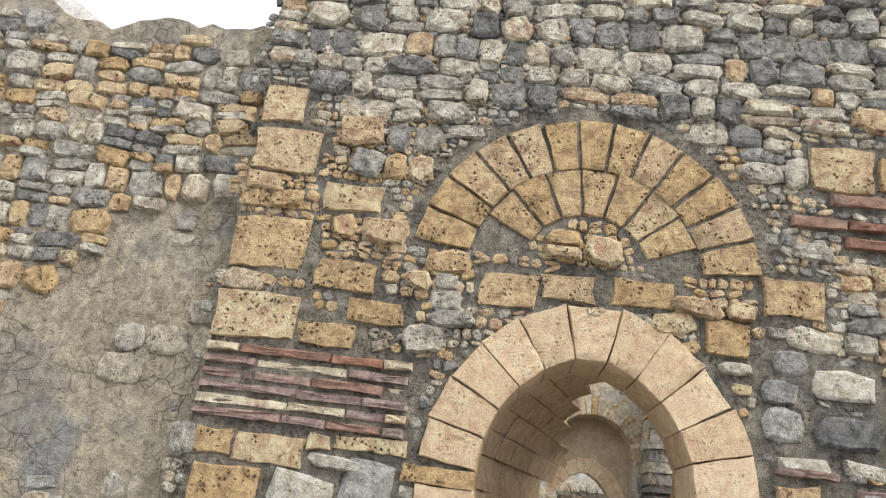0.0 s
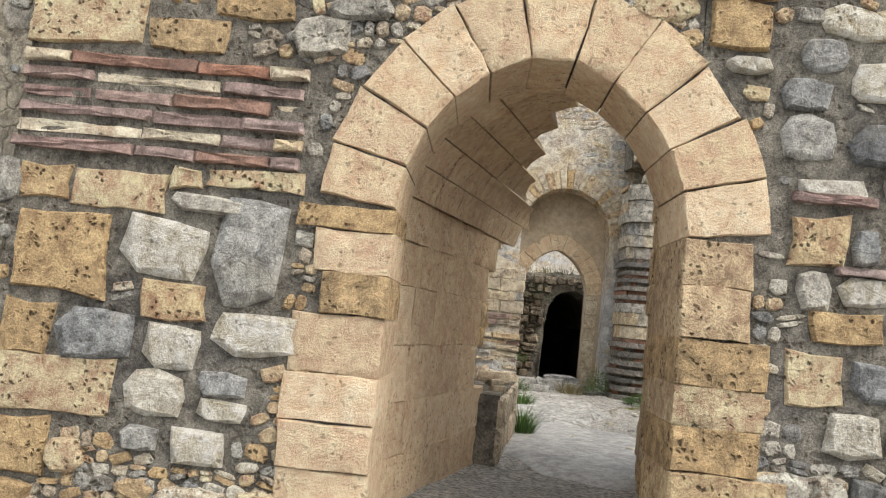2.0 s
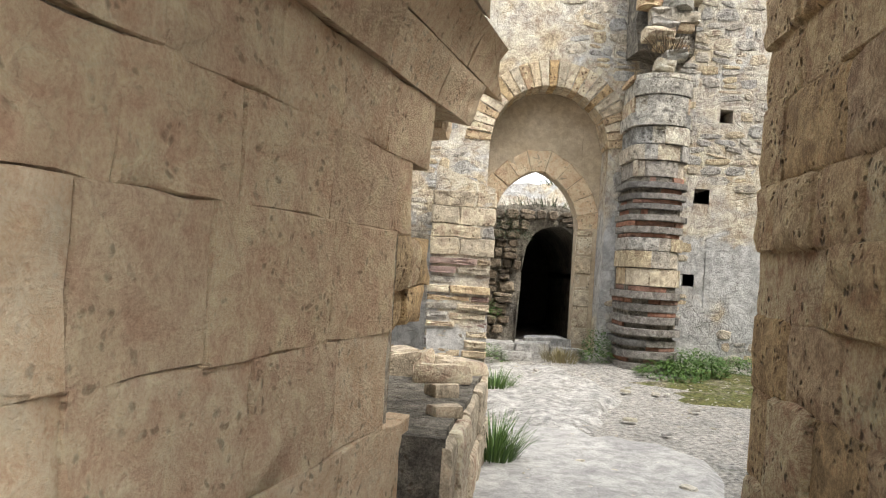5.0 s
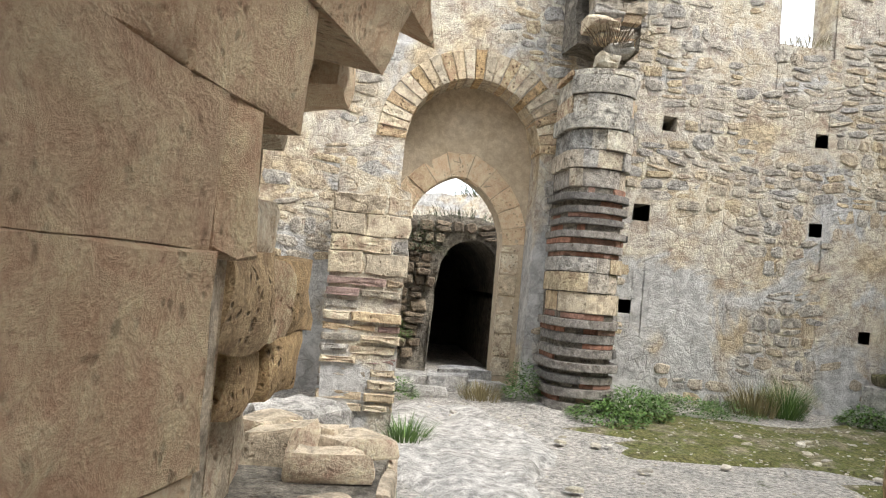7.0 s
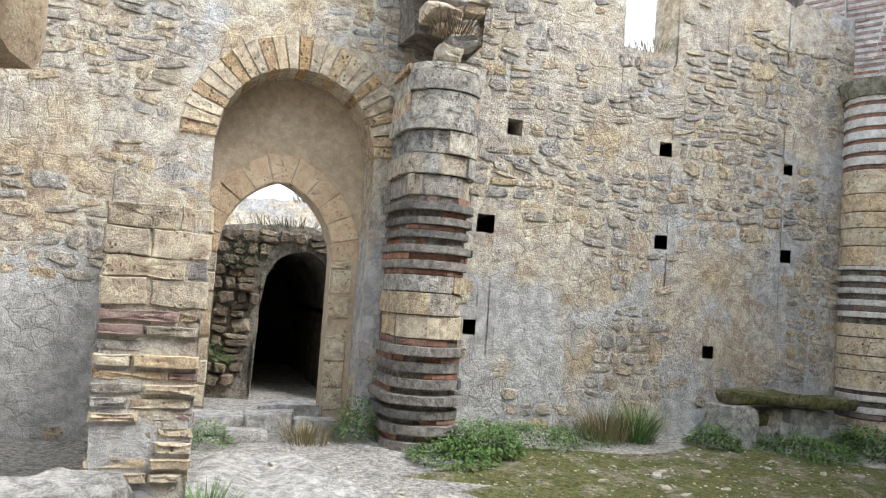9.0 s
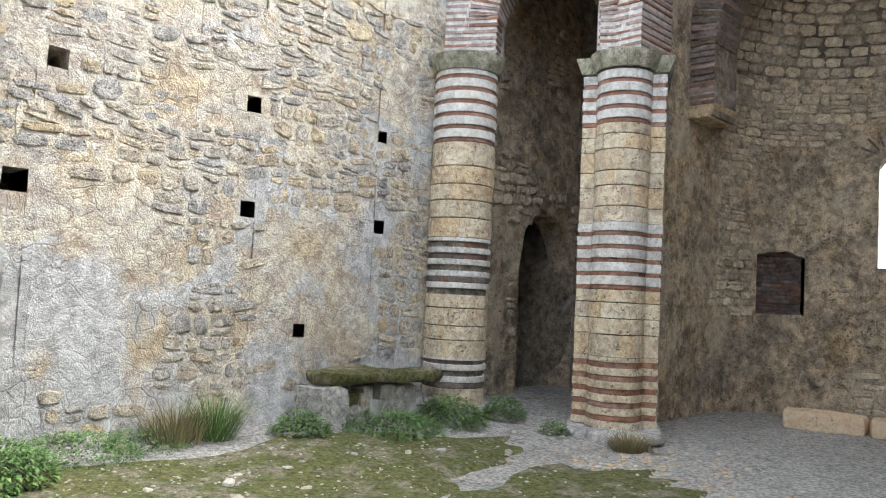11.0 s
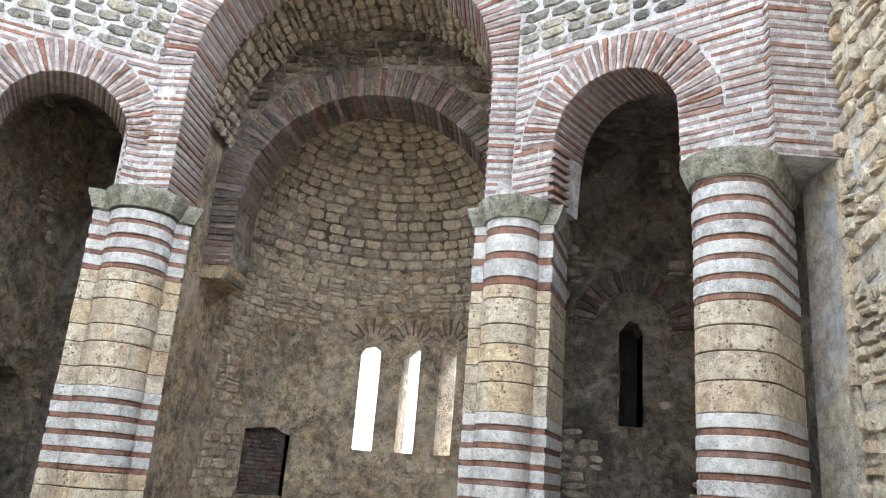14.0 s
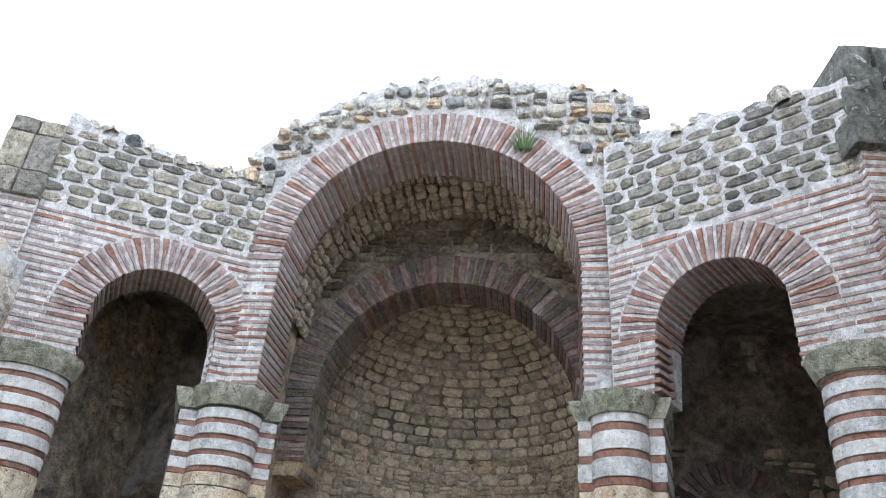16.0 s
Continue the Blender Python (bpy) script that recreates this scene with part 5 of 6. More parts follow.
BIG_T, SM_T = 0.42, 0.38
wedge_ring("brick", east, BIG_C, BIG_S, BIG_R - 0.014, BIG_R + BIG_T, 60, 0.74, ["pale_brick", "brick", "pale_brick", "pale_brick"], wall_east, 0.0, math.pi, 0.042, 0.016, r9)
brick_courses(east, 0.12, 4.83, CAPZ, STONE_Z, lambda u, z: abs(u - BIG_C) < BIG_R - 0.02 + (BIG_T + 0.03 if z > BIG_S else 0.0), 0.74, wall_east)
for face, length, mid, wall in ((diag_n, LEN_N, MID_N, wall_dn), (diag_s, LEN_S, MID_S, wall_ds)):
    wedge_ring("brick", face, mid, SM_S, SM_R - 0.014, SM_R + SM_T, 31, 0.6, ["pale_brick", "brick", "pale_brick"], wall, 0.0, math.pi, 0.036, 0.016, r9)
    brick_courses(face, -0.44 if face is diag_n else -0.04, length + (0.38 if face is diag_s else 0.04), CAPZ, STONE_Z - 0.15, lambda u, z, m=mid: abs(u - m) < SM_R - 0.02 if z < SM_S else math.hypot(u - m, z - SM_S) < SM_R + SM_T + 0.02, 0.3, wall)

# coursed stone above, and the crumbling core on top
M["spandrel"] = masonry("spandrel_stone", [(0.2, 0.19, 0.16), (0.3, 0.28, 0.23), (0.13, 0.125, 0.11), (0.38, 0.34, 0.26), (0.25, 0.23, 0.2)], "object", 0.5, 0.4, 0.4, bump=0.7)
M["spandrel_isl"] = masonry("spandrel_stone_mass", [(0.2, 0.19, 0.16), (0.3, 0.28, 0.23), (0.13, 0.125, 0.11), (0.38, 0.34, 0.26), (0.25, 0.23, 0.2)], "island", 0.5, 0.4, 0.4, bump=0.7)
for face, length, top, wall, sd in ((diag_n, LEN_N, top_n, wall_dn, 1), (diag_s, LEN_S, top_s, wall_ds, 2)):
    cells = rubble_cells(face, -0.45 if sd == 1 else 0.0, length + (0.38 if sd == 2 else 0.0), STONE_Z - 0.1, 7.8, lambda u, z: z < top(u) - 0.02, (0.12, 0.18), (0.18, 0.38), (0.012, 0.03), 95 + sd, 0.012, 0.0, 3)
    pieces("stone_block", wall, "spandrel", cells, STONES)


def crumble_mask(u, z):
    return (z > BIG_S and math.hypot(u - BIG_C, z - BIG_S) > BIG_R + BIG_T + 0.04 or abs(u - BIG_C) > BIG_R + BIG_T + 0.05) and z < east_top(u) + 0.03


cells = rubble_cells(east, 0.1, 4.85, STONE_Z, 8.8, crumble_mask, (0.1, 0.2), (0.12, 0.35), (0.03, 0.13), 99, 0.015, 0.3, 15)
pieces("broken_stone", wall_east, "greyrub", cells, STONES)
loose = []
for k in range(120):
    u = r9.uniform(0.1, 4.8)
    m = Matrix.Translation(east.at(u, east_top(u) - 0.02, r9.uniform(-0.6, 0.0))) @ Euler((r9.uniform(-0.4, 0.4), r9.uniform(-0.4, 0.4), r9.uniform(0, 6))).to_matrix().to_4x4()
    s = r9.uniform(0.08, 0.24)
    loose.append((m, (s, s * r9.uniform(0.6, 1), s * 0.6)))
for face, length, top in ((diag_n, LEN_N, top_n), (diag_s, LEN_S, top_s)):
    for k in range(80):
        u = r9.uniform(-0.2, length)
        m = Matrix.Translation(face.at(u, top(u) - 0.03, r9.uniform(-0.55, 0.0))) @ Euler((r9.uniform(-0.4, 0.4), r9.uniform(-0.4, 0.4), r9.uniform(0, 6))).to_matrix().to_4x4()
        s = r9.uniform(0.1, 0.26)
        loose.append((m, (s, s * r9.uniform(0.6, 1), s * 0.6)))
crest = holder("wall_crest", 0, 0, 0, "loose rubble along the broken wall tops", "rubble", kind="structure")
pieces("broken_stone", crest, "greyrub", loose, STONES)

# brick pier on the thick column, dark cornice blocks above
up = Face(C4[0] - 0.28, C4[1] - 0.28, 0.12, -1)
upper = tagged(solid_wall("wall_upper_pier", up, cuts(0, 0.85, 0.2), lambda u: [(CAPZ, 6.5)], 0.75, M["limewall"], rough=0.006), "brick pier standing on the column", "wall", kind="structure")
brick_courses(up, -0.005, 0.855, CAPZ, 6.48, lambda u, z: False, 0.2, upper)
up_side = Face(*up.at(0, 0, -0.74).xy, up.n.x, up.n.y)
brick_courses(up_side, 0.0, 0.75, CAPZ, 6.48, lambda u, z: False, 0.1, upper)
for z0, z1, g in ((6.5, 6.82, 0.1), (6.84, 7.25, 0.0), (7.27, 7.6, -0.06), (7.62, 7.95, -0.14)):
    for a, b in ((-g, 0.42), (0.43, 0.85 + g)):
        ob = wedge("cornice_block", up, [(a, z0), (b, z0), (b, z1), (a, z1)], 0.8, g, M["lichen"], upper, 0.03)
upper2 = Face(C1[0] - 0.5, C1[1] + 0.85, 0.45, -1)
pier_n = tagged(solid_wall("wall_upper_pier_north", upper2, cuts(0, 0.55, 0.2), lambda u: [(CAPZ, 6.3)], 0.6, M["limewall"], rough=0.006), "brick pier standing on the weathered column", "wall", kind="structure")
brick_courses(upper2, 0.0, 0.55, CAPZ, 6.28, lambda u, z: False, 0.2, pier_n)
for z0, z1, g in ((6.3, 6.6, 0.05), (6.62, 7.1, 0.0), (7.12, 7.32, -0.03)):
    for a, b in ((0, 0.27), (0.28, 0.55)):
        wedge("cornice_block", upper2, [(a, z0), (b, z0), (b, z1), (a, z1)], 0.55, g, M["spandrel"], pier_n, 0.02)

# pilaster beside the thick column
side_pil = tagged(solid_wall("side_pilaster", up, cuts(0.5, 0.86, 0.2), lambda u: [(-0.1, CAPZ)], 0.6, M["plaster"], rough=0.006), "stone pilaster beside the thick column", "pilaster")
z = 0.0
while z < CAPZ - 0.05:
    h = min(r9.uniform(0.16, 0.3), CAPZ - z)
    block(0.49, 0.87, z, z + h - 0.01, r9.choice(("drum", "northst", "drum")), 0.02, "stone_block", up, side_pil, 0.008, r9)
    z += h
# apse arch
wedge_ring("brick", inner, 3.0, IN_S, IN_R - 0.014, IN_R + 0.42, 58, 0.68, ["darkb", "darkstone", "darkb", "pale_brick"], wall_inner, 0.0, math.pi, 0.03, 0.02, r9)
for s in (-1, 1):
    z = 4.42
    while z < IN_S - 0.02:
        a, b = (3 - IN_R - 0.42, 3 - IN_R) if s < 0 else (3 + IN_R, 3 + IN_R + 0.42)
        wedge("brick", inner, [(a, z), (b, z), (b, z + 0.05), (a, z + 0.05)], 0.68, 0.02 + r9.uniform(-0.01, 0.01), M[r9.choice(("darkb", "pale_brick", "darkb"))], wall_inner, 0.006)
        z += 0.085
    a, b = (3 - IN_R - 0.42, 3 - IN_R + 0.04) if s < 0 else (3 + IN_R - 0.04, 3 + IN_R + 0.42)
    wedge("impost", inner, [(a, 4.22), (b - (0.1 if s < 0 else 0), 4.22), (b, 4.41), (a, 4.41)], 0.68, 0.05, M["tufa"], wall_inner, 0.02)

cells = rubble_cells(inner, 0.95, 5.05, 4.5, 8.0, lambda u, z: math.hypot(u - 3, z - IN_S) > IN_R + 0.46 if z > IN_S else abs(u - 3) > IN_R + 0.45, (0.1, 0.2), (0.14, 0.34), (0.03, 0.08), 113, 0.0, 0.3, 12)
pieces("stone", wall_inner, "darkstone", cells, STONES, limit=0)
cells = course_cells(niche_back, -1.12 * (AR + 0.2), -0.62 * (AR + 0.2), 1.45, 2.6, 0.062, 0.24, (0.02, 0.05), None, 88, 0.006)
pieces("brick", bpy.data.objects["wall_apse_niche"], "darkb", cells, BLOCKS)
# half dome stones, course by course
cells = []
e = 0.03
while e < 1.5:
    h = r9.uniform(0.14, 0.185)
    ring = AR * math.cos(e + h / AR / 2)
    a = -1.62 + r9.uniform(0, 0.1)
    while a < 1.62:
        w = r9.uniform(0.18, 0.4)
        da = w / max(0.25, ring)
        m = bowl.basis((a + da / 2) * AR, (e + h / AR / 2) * AR, 0.0)
        cells.append((m, (w + 0.005, h + 0.002, r9.uniform(0.015, 0.035))))
        a += da
    e += h / AR
pieces("vault_stone", dome, "domestone", cells, STONES, near=(AX + 1.8, AY, 6.2), limit=300)


class Barrel:
    """The inside of a barrel vault along x; u runs along x, z along the arc."""

    def __init__(self, x0, cy, cz, r):
        self.x0, self.cy, self.cz, self.r = x0, cy, cz, r

    def basis(self, u, z, d=0.0):
        a = z / self.r
        n = Vector((0, -math.cos(a), -math.sin(a)))
        m = Matrix.Identity(4)
        m.col[0][:3], m.col[1][:3], m.col[2][:3] = Vector((1, 0, 0)), n.cross(Vector((1, 0, 0))), n
        m.col[3][:3] = Vector((self.x0 + u, self.cy, self.cz)) - n * (self.r - d)
        return m


vault_face = Barrel(EX + 0.72, 11.62, 6.1, 1.99)
cells = rubble_cells(vault_face, 0.0, 1.25, 0.0, math.pi * 1.99, lambda u, z: True, (0.1, 0.2), (0.14, 0.34), (0.02, 0.07), 111, 0.02, 0.2, 10)
pieces("vault_stone", bpy.data.objects["vault"], "domestone", cells, STONES, limit=0)


# apse wall: patches of bare stones, fans of dark bricks over the windows
def apse_bare(u, z):
    for a in WIN_A:
        if abs(u - a * AR) < WHALF + 0.08 and WZ0 - 0.1 < z < WZ1 + 0.45:
            return False
    if abs(u + 0.86 * AR) < 0.4 and 1.4 < z < 2.6:
        return False
    v = noise.noise((u * 0.9, z * 0.9, 12.0)) + 0.4 * noise.noise((u * 2.5, z * 2.5, 2.0))
    return v > (0.12 if z < 4.1 else -0.35) and z < 5.2


cells = rubble_cells(apse, -1.55 * AR, 1.55 * AR, 0.05, 5.2, apse_bare, (0.1, 0.22), (0.14, 0.36), (0.025, 0.05), 121, 0.0, 0.3, 6)
pieces("stone", wall_apse, "domestone", cells, STONES, near=(14.5, 11.8, 2.2), limit=200)
for a in WIN_A:
    for k in range(7):
        t = math.pi * (0.12 + 0.76 * k / 6)
        c, s = math.cos(t), math.sin(t)
        u0, z0 = a * AR + 0.2 * c, WZ1 + 0.0 + 0.2 * s * 0.8
        u1, z1 = a * AR + 0.42 * c, WZ1 + 0.42 * s
        nx, nz = -s * 0.018, c * 0.018
        wedge("fan_brick", apse, [(u0 + nx * 0.7, z0 + nz * 0.7), (u0 - nx * 0.7, z0 - nz * 0.7), (u1 - nx, z1 - nz), (u1 + nx, z1 + nz)], 0.1, 0.018, M["darkb"], wall_apse, 0.004)
# chapel niche arch and courses in the south chapel
wedge_ring("brick", chap_s_back, S_C + 0.02, 4.0, 0.5, 0.78, 21, 0.1, ["darkb", "pale_brick", "darkb"], wall_cs, 0.0, math.pi, 0.03, 0.05, r9)
cells = rubble_cells(chap_s_back, 0.0, 3.2, 1.4, 7.0, lambda u, z: abs(u - S_C) > 0.3 and math.hypot(u - S_C, z - 4.0) > 0.85 and noise.noise((u, z, 3)) > -0.05, (0.12, 0.25), (0.16, 0.4), (0.02, 0.05), 123, 0.02, 0.3, 5)
pieces("stone", wall_cs, "domestone", cells, STONES, limit=120)
cells = rubble_cells(chap_n, 0.1, 3.3, 0.0, 6.8, lambda u, z: (abs(u - 2.62) > 0.72 or z > cn_arch(u) + 0.1) and (noise.noise((u, z, 8)) > 0.12 or abs(u - 2.62) < 0.95 and z < 3.3), (0.12, 0.25), (0.16, 0.4), (0.03, 0.08), 125, 0.02, 0.3, 8)
pieces("stone", wall_cn, "domestone", cells, STONES, limit=120)
# pier of blocks on the east side of the south chapel arch
jamb = Face(10.95, 9.42, 0.25, -1)
jamb_w = tagged(solid_wall("wall_chapel_jamb", jamb, cuts(0, 0.42, 0.2), lambda u: [(-0.1, 4.6)], 0.4, M["mortar"], rough=0.02), "rough stone jamb of the south chapel", "wall", kind="structure")
z = 0.1
while z < 4.5:
    h = r9.uniform(0.16, 0.34)
    block(0.0, r9.uniform(0.34, 0.46), z, z + h - 0.015, r9.choice(("domestone", "tufa", "drum")), 0.04, "stone_block", jamb, jamb_w, 0.02, r9)
    z += h
# south arm wall
sa = Face(8.15, 7.0, -1, 0)
cells = rubble_cells(sa, 0.0, 3.4, 0.0, 7.4, lambda u, z: noise.noise((u * 1.1, z * 1.1, 4)) > -0.5, (0.1, 0.28), (0.12, 0.4), (0.02, 0.08), 127, 0.02, 0.3, 7)
pieces("stone", bpy.data.objects["wall_south_arm"], "drum", cells, STONES, limit=200)

# ---- loose things ----
def stone_mesh(name, w, d, h, mat, parent, at, rot=0.0, seed=0, amp=0.06, sub=3, label=""):
    """A rough-hewn block with worn edges."""
    bm = bmesh.new()
    bmesh.ops.create_cube(bm, size=1)
    bmesh.ops.subdivide_edges(bm, edges=bm.edges[:], cuts=sub, use_grid_fill=True)
    for v in bm.verts:
        p = Vector((v.co.x * w, v.co.y * d, v.co.z * h))
        k = max(abs(v.co.x), abs(v.co.y), abs(v.co.z)) * 2
        r = math.sqrt(sum((abs(c) * 2) ** 6 for c in v.co)) ** (1 / 3.0)
        p = p / max(1.0, r ** 0.55)
        q = p * 5 + Vector((seed, seed * 2.3, 0))
        p += Vector((noise.noise(q), noise.noise(q + Vector((9, 0, 0))), noise.noise(q + Vector((0, 9, 0))))) * amp * min(w, d, h) * 2
        v.co = p + Vector((0, 0, h / 2))
    ob = part(name, bm, mat, parent, label, smooth=True)
    ob.data.set_sharp_from_angle(angle=radians(38))
    ob.matrix_local = pose(*at, 0, 0, rot)
    return ob


# stones standing out of the broken end of the passage wall
rb = random.Random(41)
turn_end = math.degrees(math.atan2(end_l.u.y, end_l.u.x))
for z0, z1, out, wide, key in ((0.55, 0.93, 0.1, (0.18, 0.34), "domestone"), (0.93, 1.13, 0.27, (0.35, 0.6), "tufa"), (1.13, 1.38, 0.28, (0.28, 0.45), "tufa"), (1.38, 1.56, 0.14, (0.2, 0.4), "domestone"), (1.56, 1.74, 0.06, (0.2, 0.5), "tufa"), (1.74, 1.96, 0.2, (0.35, 0.6), "domestone"), (1.96, 2.24, 0.26, (0.35, 0.6), "ashlar"), (2.24, 2.55, 0.2, (0.3, 0.5), "tufa")):
    u = rb.uniform(-0.1, 0.1)
    while u < 1.5:
        w = rb.uniform(*wide)
        deep = out - 0.08 + rb.uniform(-0.07, 0.06)
        c = end_l.at(u + w / 2, 0, deep - 0.25)
        stone_mesh("broken_stone", w * 1.06, 0.56, (z1 - z0) * 1.04, M[key], broken, (c.x, c.y, z0), turn_end + rb.uniform(-6, 6), rb.randrange(500), 0.075, 4)
        u += w

gz = ground_height
# stone bench by the north wall
bench = holder("stone_bench", 7.0, 15.2, gz(7.0, 15.2), "rough stone bench with mossy slabs against the wall", "bench")
M["mosslab"] = masonry("mossy_slab", [(0.16, 0.15, 0.07), (0.11, 0.115, 0.04), (0.24, 0.21, 0.14)], "none", 0.6, 0.1, 0.4, (0.06, 0.06, 0.03), bump=0.9, scale=1.6)
stone_mesh("upright_stone", 0.4, 0.4, 0.48, M["rock"], bench, (-0.35, -0.05, -0.03), 5, 1, 0.06)
stone_mesh("mossy_slab", 0.95, 0.5, 0.13, M["mosslab"], bench, (0.05, 0.0, 0.46), 3, 2, 0.2)
stone_mesh("mossy_slab", 0.85, 0.48, 0.12, M["mosslab"], bench, (0.9, 0.02, 0.43), -4, 3, 0.2)
r5 = random.Random(55)
for i, (x, z, w, h, k) in enumerate(((0.05, 0.0, 0.28, 0.2, "rock"), (0.35, 0.0, 0.3, 0.26, "slab"), (0.68, 0.0, 0.3, 0.22, "rock"), (0.18, 0.0, 0.24, 0.34, "plaster"), (0.52, 0.0, 0.24, 0.4, "rock"), (0.84, 0.0, 0.26, 0.4, "slab"), (0.98, 0.0, 0.28, 0.3, "plaster"), (1.22, 0.0, 0.22, 0.26, "rock"), (0.0, 0.2, 0.22, 0.14, "mosslab"), (0.22, 0.2, 0.2, 0.2, "rock"), (0.5, 0.27, 0.24, 0.14, "slab"), (0.75, 0.22, 0.22, 0.17, "rock"))):
    stone_mesh("bench_stone", w, 0.34, h + 0.02, M[k], bench, (x, 0.05, z - 0.02), r5.uniform(-15, 15), 10 + i, 0.1, 2)

# long low bench of two blocks in the apse
kerb = holder("apse_bench", 13.0, 11.7, gz(13, 11.7), "low bench of two worn stone blocks in the apse", "bench")
stone_mesh("bench_block", 1.05, 0.42, 0.26, M["ashlar_isl"], kerb, (-0.08, 0.5, -0.02), 99, 31, 0.05)
stone_mesh("bench_block", 1.1, 0.4, 0.25, M["ashlar_isl"], kerb, (0.08, -0.58, -0.02), 99, 32, 0.05)

# plinths of the columns
for c, rr, rot, sd in ((C2, 1.15, 30, 41), (C3, 1.05, -20, 42), (C4, 1.1, 40, 43), (C1, 0.95, 20, 44)):
    base_ = stone_mesh("column_plinth", rr, rr, 0.14, M["rock"], None, (c[0], c[1], gz(*c) - 0.05), rot, sd, 0.12)
    tagged(base_, "worn stone footing under a banded column", "plinth", "column plinths")

# sill stones of the north door
sill = holder("door_step", 1.55, 15.95, gz(1.55, 15.9), "rough stone step in the north doorway", "step")
for i, (x, y, w, d, h) in enumerate(((-0.45, -0.1, 0.5, 0.35, 0.2), (0.05, -0.05, 0.5, 0.4, 0.22), (0.5, -0.15, 0.45, 0.35, 0.18), (-0.2, -0.5, 0.4, 0.3, 0.12), (0.3, 0.25, 0.7, 0.3, 0.28))):
    stone_mesh("step_stone", w, d, h, M["rock"], sill, (x, y, -0.03), r5.uniform(-10, 10), 50 + i, 0.1, 2)
# boulder by the free pier
stone_mesh("boulder", 0.75, 0.55, 0.38, M["rock"], None, (0.12, 12.72, gz(0.1, 12.7) - 0.04), 20, 61, 0.12, 4)
tagged(bpy.data.objects["boulder"], "pale weathered boulder beside the pier", "boulder")

# flat chips and flakes of stone scattered on the ground
chips = []
for k in range(1700):
    x, y = r5.uniform(0.9, 9.4), r5.uniform(8.9, 15.3)
    if k % 3 == 0:
        x, y = r5.gauss(5.0, 2.0), r5.gauss(14.0, 0.7)
    if not (0.8 < x < 9.3 and 8.8 < y < 15.4):
        continue
    s = r5.uniform(0.012, 0.04) if r5.random() < 0.96 else r5.uniform(0.06, 0.13)
    m = Matrix.Translation((x, y, gz(x, y) + 0.03)) @ Euler((r5.uniform(-0.2, 0.2), r5.uniform(-0.2, 0.2), r5.uniform(0, 6))).to_matrix().to_4x4()
    chips.append((m, (s, s * r5.uniform(0.5, 0.9), s * r5.uniform(0.12, 0.25))))
chip_holder = holder("stone_chips", 0, 0, 0, "pale stone chips scattered over the ground", "rubble", kind="stuff")
M["chip"] = masonry("pale_chip", PALE + [(0.6, 0.57, 0.5), (0.45, 0.42, 0.33)], "object", 0.3, 0.0, 0.2)
M["chip_isl"] = masonry("pale_chip_mass", PALE + [(0.6, 0.57, 0.5), (0.45, 0.42, 0.33)], "island", 0.3, 0.0, 0.2)
pieces("chip", chip_holder, "chip", chips, STONES, limit=0)
# cobbles by the column foot
cob = []
for k in range(240):
    x, y = r5.gauss(8.4, 0.6), r5.gauss(12.4, 0.55)
    s = r5.uniform(0.05, 0.11)
    m = Matrix.Translation((x, y, gz(x, y) - 0.005)) @ Euler((0, 0, r5.uniform(0, 6))).to_matrix().to_4x4()
    cob.append((m, (s, s * r5.uniform(0.6, 1.0), 0.02), "wallrub"))
cobble = holder("cobbles", 8.4, 12.4, 0, "small worn cobbles bedded in the ground by a column", "cobbles", kind="stuff")
pieces("cobble", cobble, "chip", cob, STONES, limit=0)


# ---- plants ----
def leaf_clump(name, at, radius, height, count, size, mat, label, cat, seed, kind="", group="", droop=0.5, parent=None):
    """A low plant of many small pointed leaves."""
    rg = random.Random(seed)
    verts, faces, kind = [], [], "stuff"
    for k in range(count):
        a, q = rg.uniform(0, 2 * math.pi), math.sqrt(rg.random())
        bx, by = math.cos(a) * q * radius, math.sin(a) * q * radius
        bz = height * (1 - q * q * 0.7) * rg.uniform(0.15, 1.0)
        l, w = size * rg.uniform(0.6, 1.3), size * rg.uniform(0.25, 0.45)
        b = a + rg.uniform(-0.9, 0.9)
        d, e = Vector((math.cos(b), math.sin(b), rg.uniform(-0.2, 0.9))).normalized(), None
        e = d.cross(Z).normalized()
        p = Vector((bx, by, bz))
        if parent is None and not at[2] > 1:
            p.z += gz(at[0] + bx, at[1] + by) - gz(at[0], at[1])
        tip = p + d * l - Z * l * droop * 0.5
        midp = p + d * l * 0.5
        o = len(verts)
        verts += [p, midp + e * w / 2 + Z * w * 0.15, tip, midp - e * w / 2 + Z * w * 0.15, midp]
        faces += [(o, o + 1, o + 4), (o + 1, o + 2, o + 4), (o + 2, o + 3, o + 4), (o + 3, o, o + 4)]
    ob = link(name, verts, faces, mat)
    ob.location = at
    return tagged(ob, label, cat, group, kind)


